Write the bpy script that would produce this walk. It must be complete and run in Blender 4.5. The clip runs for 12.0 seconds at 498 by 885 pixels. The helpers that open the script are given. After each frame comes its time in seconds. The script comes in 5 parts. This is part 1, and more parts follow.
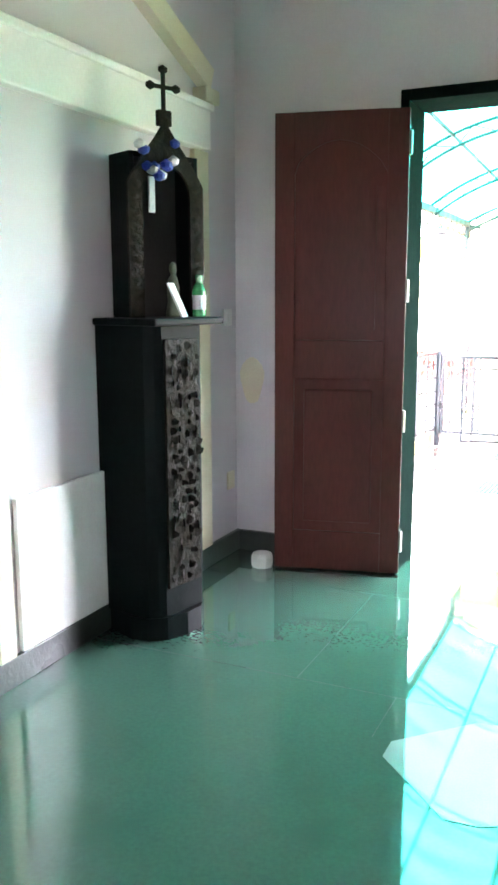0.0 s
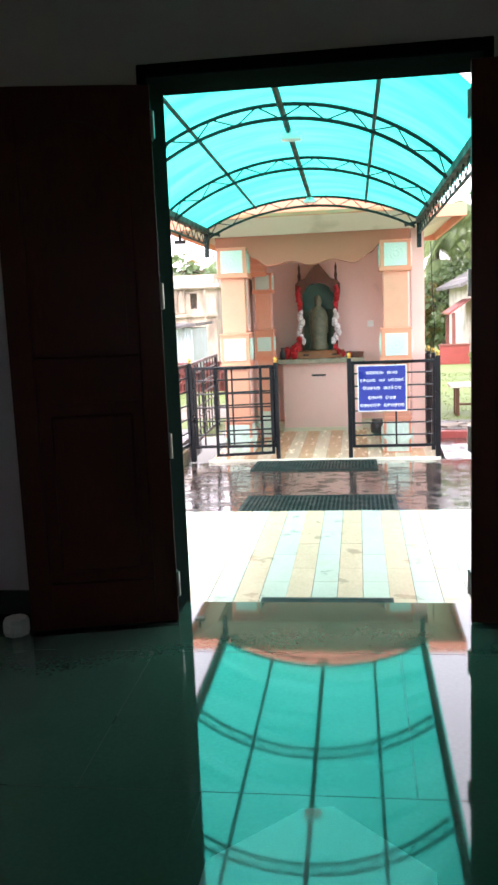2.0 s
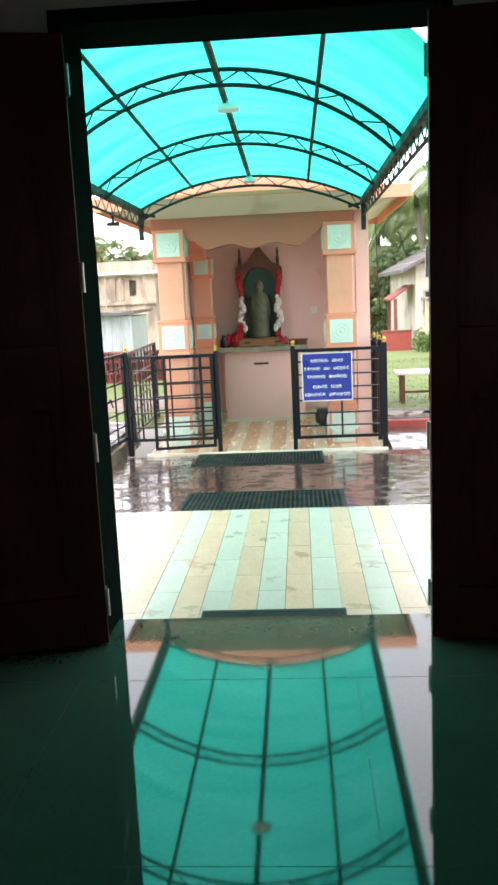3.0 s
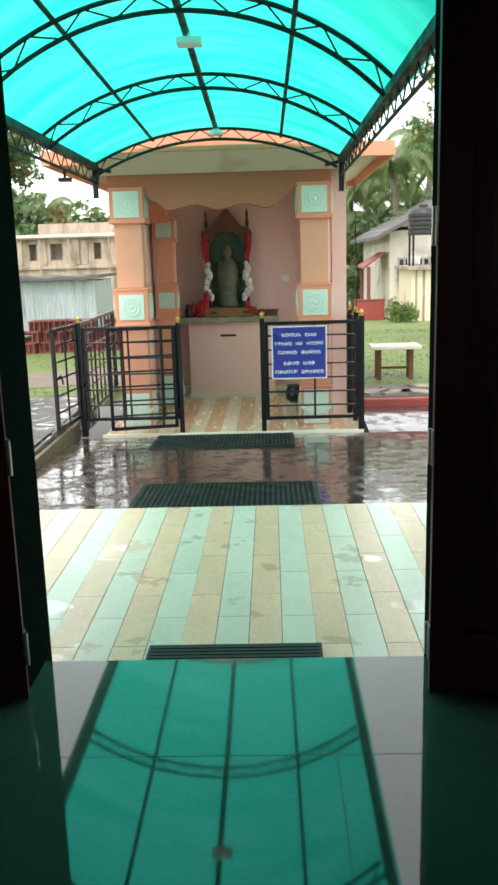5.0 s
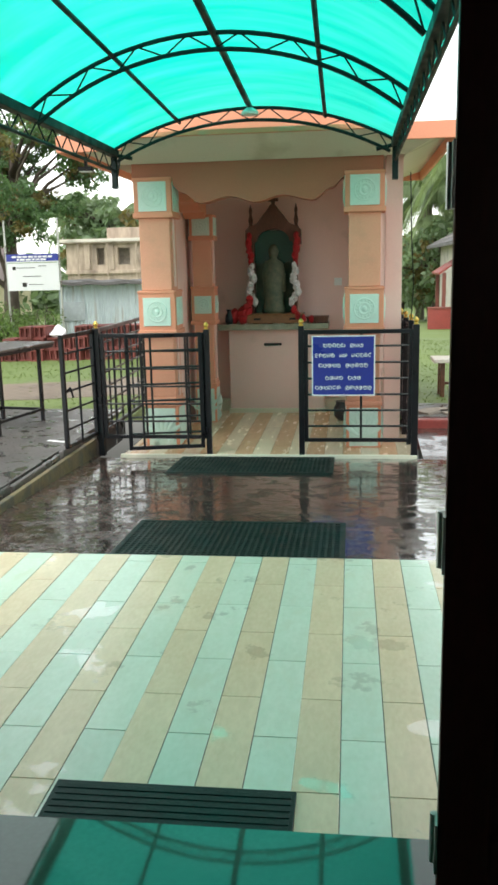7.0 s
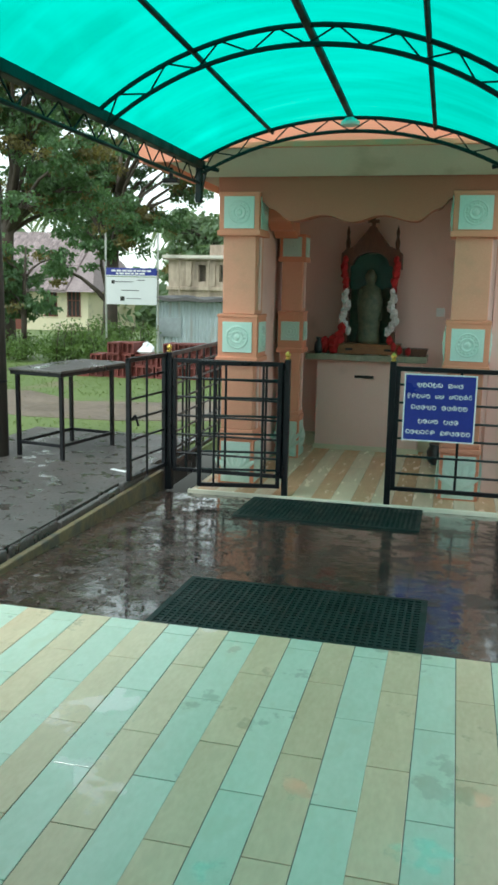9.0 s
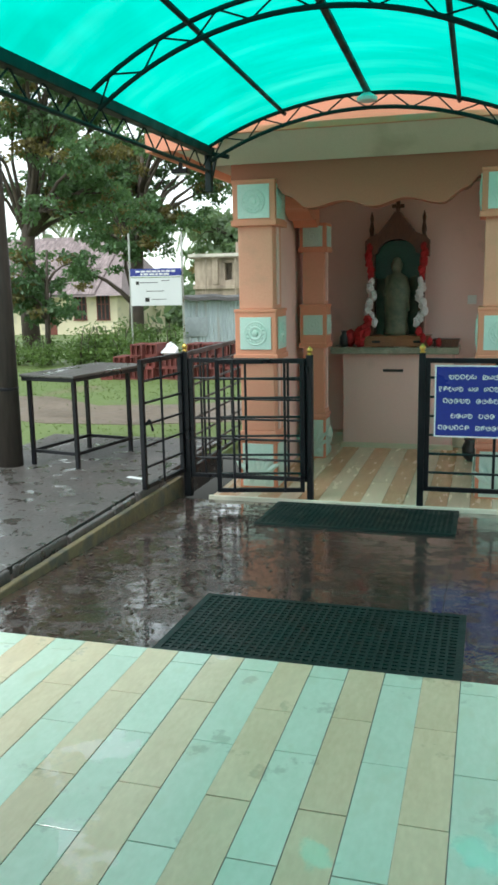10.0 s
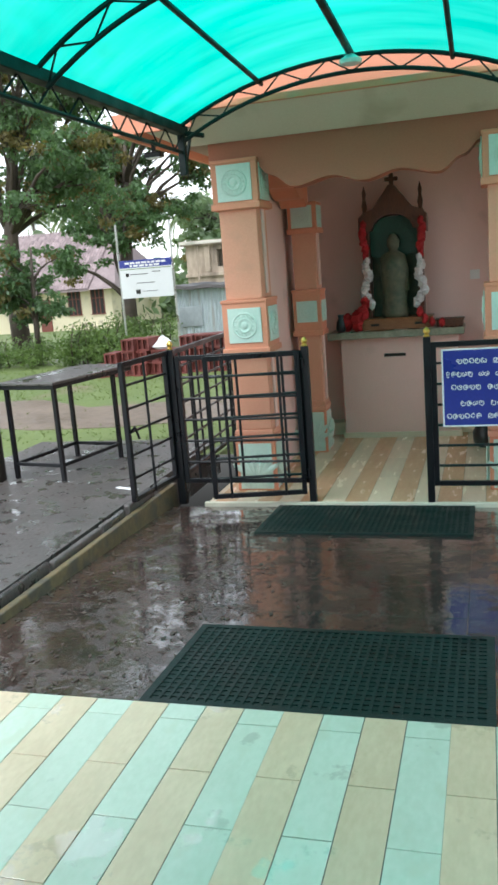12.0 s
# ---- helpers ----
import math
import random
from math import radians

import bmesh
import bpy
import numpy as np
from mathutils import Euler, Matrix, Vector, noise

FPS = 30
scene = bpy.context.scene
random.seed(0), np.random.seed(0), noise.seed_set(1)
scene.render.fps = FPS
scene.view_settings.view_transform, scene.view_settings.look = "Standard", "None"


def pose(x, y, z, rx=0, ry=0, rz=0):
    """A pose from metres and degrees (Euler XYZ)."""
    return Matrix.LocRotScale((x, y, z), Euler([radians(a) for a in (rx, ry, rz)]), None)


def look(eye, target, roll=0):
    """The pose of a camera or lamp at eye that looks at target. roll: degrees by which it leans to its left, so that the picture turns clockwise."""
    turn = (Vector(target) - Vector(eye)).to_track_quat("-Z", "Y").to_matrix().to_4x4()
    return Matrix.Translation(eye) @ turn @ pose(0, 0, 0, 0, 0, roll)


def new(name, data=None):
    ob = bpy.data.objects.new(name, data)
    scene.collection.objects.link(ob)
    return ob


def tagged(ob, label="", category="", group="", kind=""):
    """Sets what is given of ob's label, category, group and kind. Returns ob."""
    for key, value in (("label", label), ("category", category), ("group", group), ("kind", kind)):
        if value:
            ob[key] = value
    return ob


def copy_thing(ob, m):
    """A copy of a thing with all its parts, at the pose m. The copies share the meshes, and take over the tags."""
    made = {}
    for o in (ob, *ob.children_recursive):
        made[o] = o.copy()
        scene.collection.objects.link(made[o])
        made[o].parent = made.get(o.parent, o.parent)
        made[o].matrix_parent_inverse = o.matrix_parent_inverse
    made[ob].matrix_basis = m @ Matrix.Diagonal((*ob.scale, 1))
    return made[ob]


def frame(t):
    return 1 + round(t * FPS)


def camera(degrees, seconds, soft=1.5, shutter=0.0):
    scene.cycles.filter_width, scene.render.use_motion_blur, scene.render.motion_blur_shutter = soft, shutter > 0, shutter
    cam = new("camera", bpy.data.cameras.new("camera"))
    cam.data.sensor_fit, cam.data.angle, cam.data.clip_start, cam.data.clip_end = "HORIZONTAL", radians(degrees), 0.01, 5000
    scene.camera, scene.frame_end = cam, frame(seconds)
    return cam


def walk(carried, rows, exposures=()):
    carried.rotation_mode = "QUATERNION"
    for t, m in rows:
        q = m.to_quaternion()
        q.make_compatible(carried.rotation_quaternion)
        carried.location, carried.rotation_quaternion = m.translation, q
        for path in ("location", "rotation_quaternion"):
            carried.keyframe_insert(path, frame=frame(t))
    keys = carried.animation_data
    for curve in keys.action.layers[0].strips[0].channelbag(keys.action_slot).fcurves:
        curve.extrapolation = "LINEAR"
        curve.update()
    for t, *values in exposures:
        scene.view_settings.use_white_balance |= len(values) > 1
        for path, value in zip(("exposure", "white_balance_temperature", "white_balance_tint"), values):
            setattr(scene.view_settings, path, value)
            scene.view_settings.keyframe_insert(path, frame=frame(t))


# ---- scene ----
cam = camera(33.1, 12.0, soft=2.9)

PATH = [
    (0, (0.41, -4.404, 1.493), (-0.424, -2.618, 1.153), -0.2),
    (0.3, (0.39, -4.32, 1.487), (-0.303, -2.472, 1.167), -0.3),
    (0.6, (0.395, -4.25, 1.455), (-0.187, -2.359, 1.159), -0.6),
    (1, (0.327, -4.13, 1.458), (-0.085, -2.195, 1.159), -1.0),
    (1.5, (0.217, -3.989, 1.459), (-0.047, -2.032, 1.148), -1.2),
    (2, (0.172, -3.835, 1.457), (-0.092, -1.878, 1.142), -2.4),
    (2.5, (0.177, -3.632, 1.462), (-0.068, -1.675, 1.13), -3.1),
    (3, (0.152, -3.434, 1.439), (0.021, -1.469, 1.089), -2.6),
    (3.5, (0.061, -3.237, 1.456), (0.029, -1.272, 1.083), -2.2),
    (5.5, (0.226, -2.561, 1.449), (0.152, -0.612, 1.007), -1.5),
    (6, (0.324, -2.334, 1.418), (0.208, -0.387, 0.974), -2.0),
    (6.5, (0.423, -2.033, 1.397), (0.245, -0.089, 0.961), -1.9),
    (8.5, (0.486, -1.217, 1.358), (0.08, 0.71, 1.012), 1.1),
    (9, (0.484, -1.087, 1.412), (0.022, 0.824, 1.045), 1.2),
    (9.5, (0.486, -0.93, 1.382), (-0.041, 0.964, 1.015), 0.1),
    (10, (0.491, -0.727, 1.379), (-0.052, 1.162, 1.007), -1.1),
    (10.5, (0.436, -0.55, 1.373), (-0.1, 1.339, 0.992), -3.1),
    (11, (0.381, -0.416, 1.376), (-0.161, 1.467, 0.978), -5.2),
    (11.5, (0.392, -0.324, 1.387), (-0.177, 1.551, 0.987), -5.7),
    (12, (0.435, -0.28, 1.403), (-0.119, 1.597, 0.996), -4.5),
]
EXPOSURES = [
    (0.0, 6.35, 6400, 27), (0.3, 5.25, 6400, 28), (0.6, 4.0, 6400, 26), (1.0, 2.8, 6400, 28), (1.5, 2.8, 6500, 27), (2.5, 2.5, 6600, 22), (3.5, 2.05, 6800, 13),
    (5.5, 1.72, 6800, 8), (6.0, 1.78, 6750, 7), (6.5, 1.65, 6800, 7), (8.5, 0.95, 6100, -7), (9.5, 1.04, 6150, -3), (10.5, 1.19, 6250, 2), (12.0, 1.29, 6150, 8)]
walk(cam, [(t, look(eye, target, roll)) for t, eye, target, roll in PATH], EXPOSURES)

# ---- light ----
world = bpy.data.worlds.new("overcast")
scene.world = world
world.use_nodes = True
wt = world.node_tree
sky = wt.nodes.new("ShaderNodeTexSky")
sky.sky_type, sky.sun_disc = "NISHITA", False
sky.sun_elevation, sky.sun_rotation = radians(62), radians(200)
sky.air_density, sky.dust_density, sky.ozone_density = 1.0, 0.6, 1.0
grey = wt.nodes.new("ShaderNodeHueSaturation")
grey.inputs["Saturation"].default_value = 0.18
wt.links.new(sky.outputs[0], grey.inputs["Color"])
wt.links.new(grey.outputs[0], wt.nodes["Background"].inputs["Color"])
wt.nodes["Background"].inputs["Strength"].default_value = 0.15
sun_data = bpy.data.lights.new("sun", "SUN")
sun_data.energy, sun_data.angle, sun_data.color = 1.2, radians(40), (1.0, 0.98, 0.95)
sun = new("sun", sun_data)
sun.matrix_world = look((0, 0, 20), (0.34 * 9.4, 0.94 * 9.4, 2.3))


# ---- materials ----
def mat(name, a, b=None, rough=0.6, metal=0.0, fine=60.0, big=2.5, bump=0.15, spec=0.5, rnd=0.0, island=0.0, stain=None, stain_at=0.62, rough_var=0.12, coat=0.0, stretch=(1, 1, 1), depth=0.01):
    """A procedural surface: grain and blotches between colours a and b, stains, bump."""
    m = bpy.data.materials.new(name)
    m.use_nodes = True
    t = m.node_tree
    n, li = t.nodes, t.links
    bs = n["Principled BSDF"]
    b = b or tuple(0.82 * c for c in a)
    tc = n.new("ShaderNodeTexCoord")
    mp = n.new("ShaderNodeMapping")
    mp.inputs["Scale"].default_value = stretch
    li.new(tc.outputs["Object"], mp.inputs["Vector"])
    if rnd:
        oi = n.new("ShaderNodeObjectInfo")
        off = n.new("ShaderNodeVectorMath")
        off.operation = "MULTIPLY"
        off.inputs[1].default_value = (37, 19, 53)
        li.new(oi.outputs["Random"], off.inputs[0])
        li.new(off.outputs[0], mp.inputs["Location"])
    n1, n2 = n.new("ShaderNodeTexNoise"), n.new("ShaderNodeTexNoise")
    n1.inputs["Scale"].default_value, n1.inputs["Detail"].default_value = fine, 4
    n2.inputs["Scale"].default_value, n2.inputs["Detail"].default_value = big, 5
    for k in (n1, n2):
        li.new(mp.outputs[0], k.inputs["Vector"])
    add = n.new("ShaderNodeMath")
    add.operation = "MULTIPLY_ADD"
    add.inputs[1].default_value = 0.5
    hal = n.new("ShaderNodeMath")
    hal.operation = "MULTIPLY"
    hal.inputs[1].default_value = 0.5
    li.new(n2.outputs["Fac"], hal.inputs[0])
    li.new(n1.outputs["Fac"], add.inputs[0])
    li.new(hal.outputs[0], add.inputs[2])
    ramp = n.new("ShaderNodeValToRGB")
    ramp.color_ramp.elements[0].position, ramp.color_ramp.elements[1].position = 0.36, 0.64
    ramp.color_ramp.elements[0].color, ramp.color_ramp.elements[1].color = (*b, 1), (*a, 1)
    li.new(add.outputs[0], ramp.inputs[0])
    col = ramp.outputs[0]
    if stain:
        n3 = n.new("ShaderNodeTexNoise")
        n3.inputs["Scale"].default_value, n3.inputs["Detail"].default_value = big * 1.7, 8
        li.new(mp.outputs[0], n3.inputs["Vector"])
        r3 = n.new("ShaderNodeValToRGB")
        r3.color_ramp.elements[0].position, r3.color_ramp.elements[1].position = stain_at - 0.07, stain_at + 0.07
        li.new(n3.outputs["Fac"], r3.inputs[0])
        mx = n.new("ShaderNodeMix")
        mx.data_type = "RGBA"
        mx.inputs["B"].default_value = (*stain, 1)
        li.new(r3.outputs[0], mx.inputs["Factor"])
        li.new(col, mx.inputs["A"])
        col = mx.outputs["Result"]
    if rnd or island:
        src = n["Object Info"].outputs["Random"] if rnd else n.new("ShaderNodeNewGeometry").outputs["Random Per Island"]
        mr = n.new("ShaderNodeMapRange")
        k = rnd or island
        mr.inputs["To Min"].default_value, mr.inputs["To Max"].default_value = 1 - k, 1 + k
        li.new(src, mr.inputs["Value"])
        hs = n.new("ShaderNodeHueSaturation")
        li.new(mr.outputs[0], hs.inputs["Value"])
        li.new(col, hs.inputs["Color"])
        col = hs.outputs[0]
    li.new(col, bs.inputs["Base Color"])
    rr = n.new("ShaderNodeMapRange")
    rr.inputs["From Min"].default_value, rr.inputs["From Max"].default_value = 0.35, 0.65
    rr.inputs["To Min"].default_value, rr.inputs["To Max"].default_value = max(0.02, rough - rough_var), min(1, rough + rough_var)
    li.new(n2.outputs["Fac"], rr.inputs["Value"])
    li.new(rr.outputs[0], bs.inputs["Roughness"])
    bs.inputs["Metallic"].default_value, bs.inputs["Specular IOR Level"].default_value = metal, spec
    bs.inputs["Coat Weight"].default_value = coat
    bs.inputs["Coat Roughness"].default_value = 0.05
    if bump:
        bp = n.new("ShaderNodeBump")
        bp.inputs["Strength"].default_value, bp.inputs["Distance"].default_value = bump, depth
        li.new(n1.outputs["Fac"], bp.inputs["Height"])
        li.new(bp.outputs[0], bs.inputs["Normal"])
    return m


def leafy(name, a, b):
    """Leaves: glossy outside, letting some light through."""
    m = mat(name, a, b, rough=0.45, fine=3, big=0.8, bump=0, island=0.45)
    n, li = m.node_tree.nodes, m.node_tree.links
    tr, mixer = n.new("ShaderNodeBsdfTranslucent"), n.new("ShaderNodeMixShader")
    tr.inputs["Color"].default_value = (a[0] * 1.6, a[1] * 1.7, a[2] * 1.2, 1)
    mixer.inputs[0].default_value = 0.42
    li.new(n["Principled BSDF"].outputs[0], mixer.inputs[1])
    li.new(tr.outputs[0], mixer.inputs[2])
    li.new(mixer.outputs[0], n["Material Output"].inputs["Surface"])
    return m


def roof_sheet():
    m = bpy.data.materials.new("tinted_roof_sheet")
    m.use_nodes = True
    n, li = m.node_tree.nodes, m.node_tree.links
    n.remove(n["Principled BSDF"])
    tc, mp, nz, ramp = n.new("ShaderNodeTexCoord"), n.new("ShaderNodeMapping"), n.new("ShaderNodeTexNoise"), n.new("ShaderNodeValToRGB")
    mp.inputs["Scale"].default_value = (0.7, 3.5, 0.7)
    nz.inputs["Scale"].default_value, nz.inputs["Detail"].default_value = 1.6, 6
    ramp.color_ramp.elements[0].position, ramp.color_ramp.elements[1].position = 0.35, 0.75
    ramp.color_ramp.elements[0].color, ramp.color_ramp.elements[1].color = (0.008, 0.46, 0.36, 1), (0.045, 0.57, 0.46, 1)
    li.new(tc.outputs["Object"], mp.inputs["Vector"])
    li.new(mp.outputs[0], nz.inputs["Vector"])
    li.new(nz.outputs["Fac"], ramp.inputs[0])
    tl, tp, gl = n.new("ShaderNodeBsdfTranslucent"), n.new("ShaderNodeBsdfTransparent"), n.new("ShaderNodeBsdfGlossy")
    gl.inputs["Roughness"].default_value = 0.25
    m1, m2 = n.new("ShaderNodeMixShader"), n.new("ShaderNodeMixShader")
    m1.inputs[0].default_value, m2.inputs[0].default_value = 0.13, 0.03
    li.new(ramp.outputs[0], tl.inputs["Color"])
    li.new(ramp.outputs[0], tp.inputs["Color"])
    li.new(tl.outputs[0], m1.inputs[1])
    li.new(tp.outputs[0], m1.inputs[2])
    li.new(m1.outputs[0], m2.inputs[1])
    li.new(gl.outputs[0], m2.inputs[2])
    li.new(m2.outputs[0], n["Material Output"].inputs["Surface"])
    return m


M_WALL = mat("lilac_white_wall_paint", (0.66, 0.62, 0.64), (0.60, 0.56, 0.58), rough=0.75, fine=140, big=1.1, bump=0.05, stain=(0.62, 0.57, 0.52), stain_at=0.68)
M_CREAM = mat("cream_paint", (0.72, 0.66, 0.50), (0.65, 0.58, 0.43), rough=0.6, fine=120, big=1.6, bump=0.06)
M_WHITEP = mat("white_paint", (0.82, 0.81, 0.78), (0.74, 0.73, 0.70), rough=0.55, fine=90, big=2, bump=0.05)
M_CEIL = mat("ceiling_paint", (0.66, 0.65, 0.62), (0.6, 0.59, 0.56), rough=0.85, big=1.0, bump=0.04)
M_FLOOR = mat("polished_green_cement", (0.072, 0.158, 0.117), (0.058, 0.13, 0.097), rough=0.036, fine=70, big=1.4, bump=0, spec=0.9, rough_var=0.008, stain=(0.055, 0.13, 0.095), coat=0.5)
M_INLAY = mat("pale_terrazzo_inlay", (0.40, 0.48, 0.45), (0.34, 0.42, 0.39), rough=0.03, fine=160, big=3, bump=0, spec=0.9, rough_var=0.008, coat=0.7)
M_SKIRT = mat("dark_green_skirting", (0.035, 0.05, 0.04), rough=0.35, fine=60, big=3)
M_DOOR = mat("dark_red_brown_wood", (0.095, 0.028, 0.022), (0.07, 0.021, 0.017), rough=0.45, fine=30, big=2, bump=0.04, spec=0.15, stretch=(3, 3, 0.6))
M_FRAME = mat("dark_painted_frame", (0.006, 0.012, 0.010), (0.004, 0.008, 0.007), rough=0.9, fine=40, big=3, spec=0.0)
M_STEEL = mat("brushed_hinge_steel", (0.55, 0.55, 0.52), rough=0.35, metal=0.9, fine=90, bump=0.04)
M_BLACK = mat("black_lacquered_wood", (0.004, 0.008, 0.0075), (0.003, 0.005, 0.0045), spec=0.06, rough=0.5, fine=40, big=3, bump=0.05)
M_CARVE = mat("carved_aged_brass_wood", (0.026, 0.021, 0.014), (0.012, 0.012, 0.010), rough=0.7, metal=0.0, spec=0.1, fine=34, big=6, bump=0.6, depth=0.02)
M_MINT = mat("mint_tile_glaze", (0.70, 0.78, 0.66), (0.62, 0.71, 0.58), rough=0.22, fine=30, big=4, bump=0.03, rnd=0.03, stain=(0.64, 0.71, 0.57), stain_at=0.62, rough_var=0.1, spec=0.7, stretch=(2, 1, 1))
M_TAN = mat("tan_wood_look_tile", (0.82, 0.65, 0.46), (0.73, 0.56, 0.38), rough=0.24, fine=26, big=4, bump=0.03, rnd=0.05, stain=(0.74, 0.575, 0.40), stain_at=0.62, rough_var=0.1, spec=0.7, stretch=(2.5, 1, 1))
M_WARMT = mat("warm_tan_tile", (0.74, 0.46, 0.28), (0.64, 0.37, 0.21), rough=0.2, fine=26, big=4, bump=0.02, rnd=0.07, rough_var=0.08, stretch=(6, 1, 1))
M_CREAMT = mat("cream_tile_glaze", (0.84, 0.68, 0.50), (0.77, 0.60, 0.43), rough=0.2, fine=26, big=4, bump=0.02, rnd=0.06, rough_var=0.08, stretch=(6, 1, 1))
M_BED = mat("wet_dark_bedding", (0.06, 0.042, 0.036), rough=0.4)
M_GROUT = mat("dark_grey_grout", (0.13, 0.125, 0.10), rough=0.7)
M_WETPAVE = mat("wet_red_brown_cement", (0.090, 0.055, 0.044), (0.050, 0.032, 0.027), rough=0.2, fine=38, big=2.2, bump=0.22, spec=1.0, stain=(0.045, 0.033, 0.030), stain_at=0.57)
M_GREYPAVE = mat("wet_grey_concrete", (0.105, 0.09, 0.084), (0.05, 0.043, 0.04), rough=0.3, fine=45, big=3.2, bump=0.35, spec=0.9, rough_var=0.2, stain=(0.08, 0.075, 0.068), stain_at=0.55)
M_KERB = mat("ochre_painted_kerb", (0.20, 0.15, 0.075), (0.12, 0.09, 0.05), rough=0.5, fine=30, big=5, bump=0.25, stain=(0.09, 0.08, 0.06), stain_at=0.56)
M_REDKERB = mat("red_oxide_kerb", (0.30, 0.055, 0.045), (0.20, 0.04, 0.035), rough=0.4, fine=30, big=4)
M_RUBBER = mat("green_black_rubber", (0.012, 0.032, 0.029), (0.008, 0.021, 0.019), rough=0.5, spec=0.3, fine=70, big=5, bump=0.2)
M_PEACH = mat("peach_wall_paint", (0.76, 0.36, 0.24), (0.70, 0.31, 0.20), rough=0.6, fine=110, big=1.8, bump=0.05, stain=(0.60, 0.31, 0.20), stain_at=0.66)
M_ORANGE = mat("deep_peach_paint", (0.76, 0.31, 0.19), (0.69, 0.27, 0.16), rough=0.6, fine=110, big=2.0, bump=0.05)
M_PINK = mat("pale_pink_wall_paint", (0.85, 0.59, 0.53), (0.80, 0.54, 0.48), rough=0.65, fine=110, big=1.6, bump=0.04, stain=(0.68, 0.47, 0.41), stain_at=0.68)
M_PALEMINT = mat("pale_mint_plaster", (0.62, 0.76, 0.68), (0.55, 0.69, 0.61), rough=0.5, fine=70, big=5, bump=0.08)
M_SOFFIT = mat("cream_soffit_paint", (0.74, 0.70, 0.58), (0.67, 0.62, 0.50), rough=0.7, fine=90, big=1.5, bump=0.04, stain=(0.56, 0.52, 0.40), stain_at=0.64)
# The beam's shade under the eaves is put into this deeper terracotta.
M_BEAM = mat("shade_darkened_beam_paint", (0.46, 0.155, 0.09), (0.40, 0.13, 0.075), rough=0.65, fine=110, big=1.6, bump=0.05)
# Reddened base that offsets the canopy's green light on the fascia middle.
M_FASCIA = mat("dull_cream_fascia_paint", (0.74, 0.31, 0.17), (0.66, 0.27, 0.15), rough=0.65, fine=80, big=2, bump=0.05, stain=(0.5, 0.32, 0.2), stain_at=0.6)
M_RUIN = mat("weathered_brown_plaster", (0.52, 0.42, 0.33), (0.34, 0.27, 0.21), rough=0.85, fine=6, big=0.9, bump=0.3, stain=(0.24, 0.19, 0.15), stain_at=0.55, stretch=(1.5, 1.5, 0.5))
M_GREYFRAME = mat("grey_window_frame", (0.42, 0.40, 0.37), rough=0.6)
M_IRON = mat("black_painted_iron", (0.007, 0.008, 0.011), (0.005, 0.005, 0.007), rough=0.38, spec=0.35, fine=80, big=6, bump=0.1)
M_GREENIRON = mat("dark_green_painted_steel", (0.005, 0.014, 0.013), (0.004, 0.010, 0.009), rough=0.5, spec=0.3, fine=80, big=6, bump=0.08)
M_GOLD = mat("gold_paint", (0.72, 0.50, 0.13), (0.60, 0.40, 0.09), rough=0.28, metal=0.8, fine=60)
M_SIGN = mat("blue_sign_enamel", (0.028, 0.042, 0.30), (0.024, 0.036, 0.26), rough=0.35, fine=50, bump=0.01)
M_LETTER = mat("white_lettering", (0.82, 0.82, 0.84), (0.76, 0.76, 0.78), rough=0.5, bump=0)
M_WOOD = mat("brown_carved_wood", (0.15, 0.058, 0.03), (0.08, 0.03, 0.016), rough=0.45, fine=30, big=5, bump=0.3, stretch=(3, 3, 1))
M_WOOD2 = mat("honey_brown_wood", (0.34, 0.15, 0.06), (0.24, 0.10, 0.04), rough=0.4, fine=30, big=5, bump=0.1, stretch=(1, 3, 3))
M_STATUE = mat("weathered_painted_plaster", (0.15, 0.155, 0.10), (0.07, 0.10, 0.065), rough=0.55, fine=25, big=6, bump=0.2)
M_NICHE = mat("dark_green_niche", (0.02, 0.09, 0.06), (0.015, 0.06, 0.04), rough=0.5)
M_RED = mat("red_cloth", (0.50, 0.02, 0.025), (0.36, 0.012, 0.016), rough=0.7, fine=120, big=8, bump=0.2)
M_WHITECLOTH = mat("white_cloth_flowers", (0.76, 0.74, 0.74), (0.60, 0.58, 0.60), rough=0.75, fine=60, big=9, bump=0.3)
M_STONETOP = mat("greenish_granite_top", (0.36, 0.36, 0.27), (0.22, 0.24, 0.18), rough=0.2, fine=60, big=9, bump=0.02)
M_CARD = mat("white_card", (0.80, 0.81, 0.82), (0.74, 0.75, 0.76), rough=0.5, bump=0)
M_GREENPL = mat("green_plastic", (0.03, 0.32, 0.10), (0.025, 0.26, 0.08), rough=0.25, bump=0.02)
M_BLUE = mat("blue_ribbon", (0.02, 0.05, 0.35), (0.016, 0.04, 0.27), rough=0.6)
M_BRICK = mat("red_clay_block", (0.19, 0.046, 0.036), (0.11, 0.028, 0.024), rough=0.7, fine=40, big=5, bump=0.3, rnd=0.2)
M_GRASS = mat("wet_lawn", (0.15, 0.20, 0.058), (0.10, 0.145, 0.042), rough=0.7, fine=18, big=0.5, bump=0.5, depth=0.04, stain=(0.19, 0.155, 0.10), stain_at=0.66)
M_DIRT = mat("wet_dirt_path", (0.21, 0.165, 0.125), (0.13, 0.10, 0.075), rough=0.55, fine=14, big=1.5, bump=0.4, depth=0.03)
M_ZINC = mat("corrugated_zinc", (0.42, 0.46, 0.48), (0.32, 0.35, 0.37), rough=0.42, metal=0.5, fine=12, big=1.0, stain=(0.26, 0.24, 0.21), stain_at=0.66)
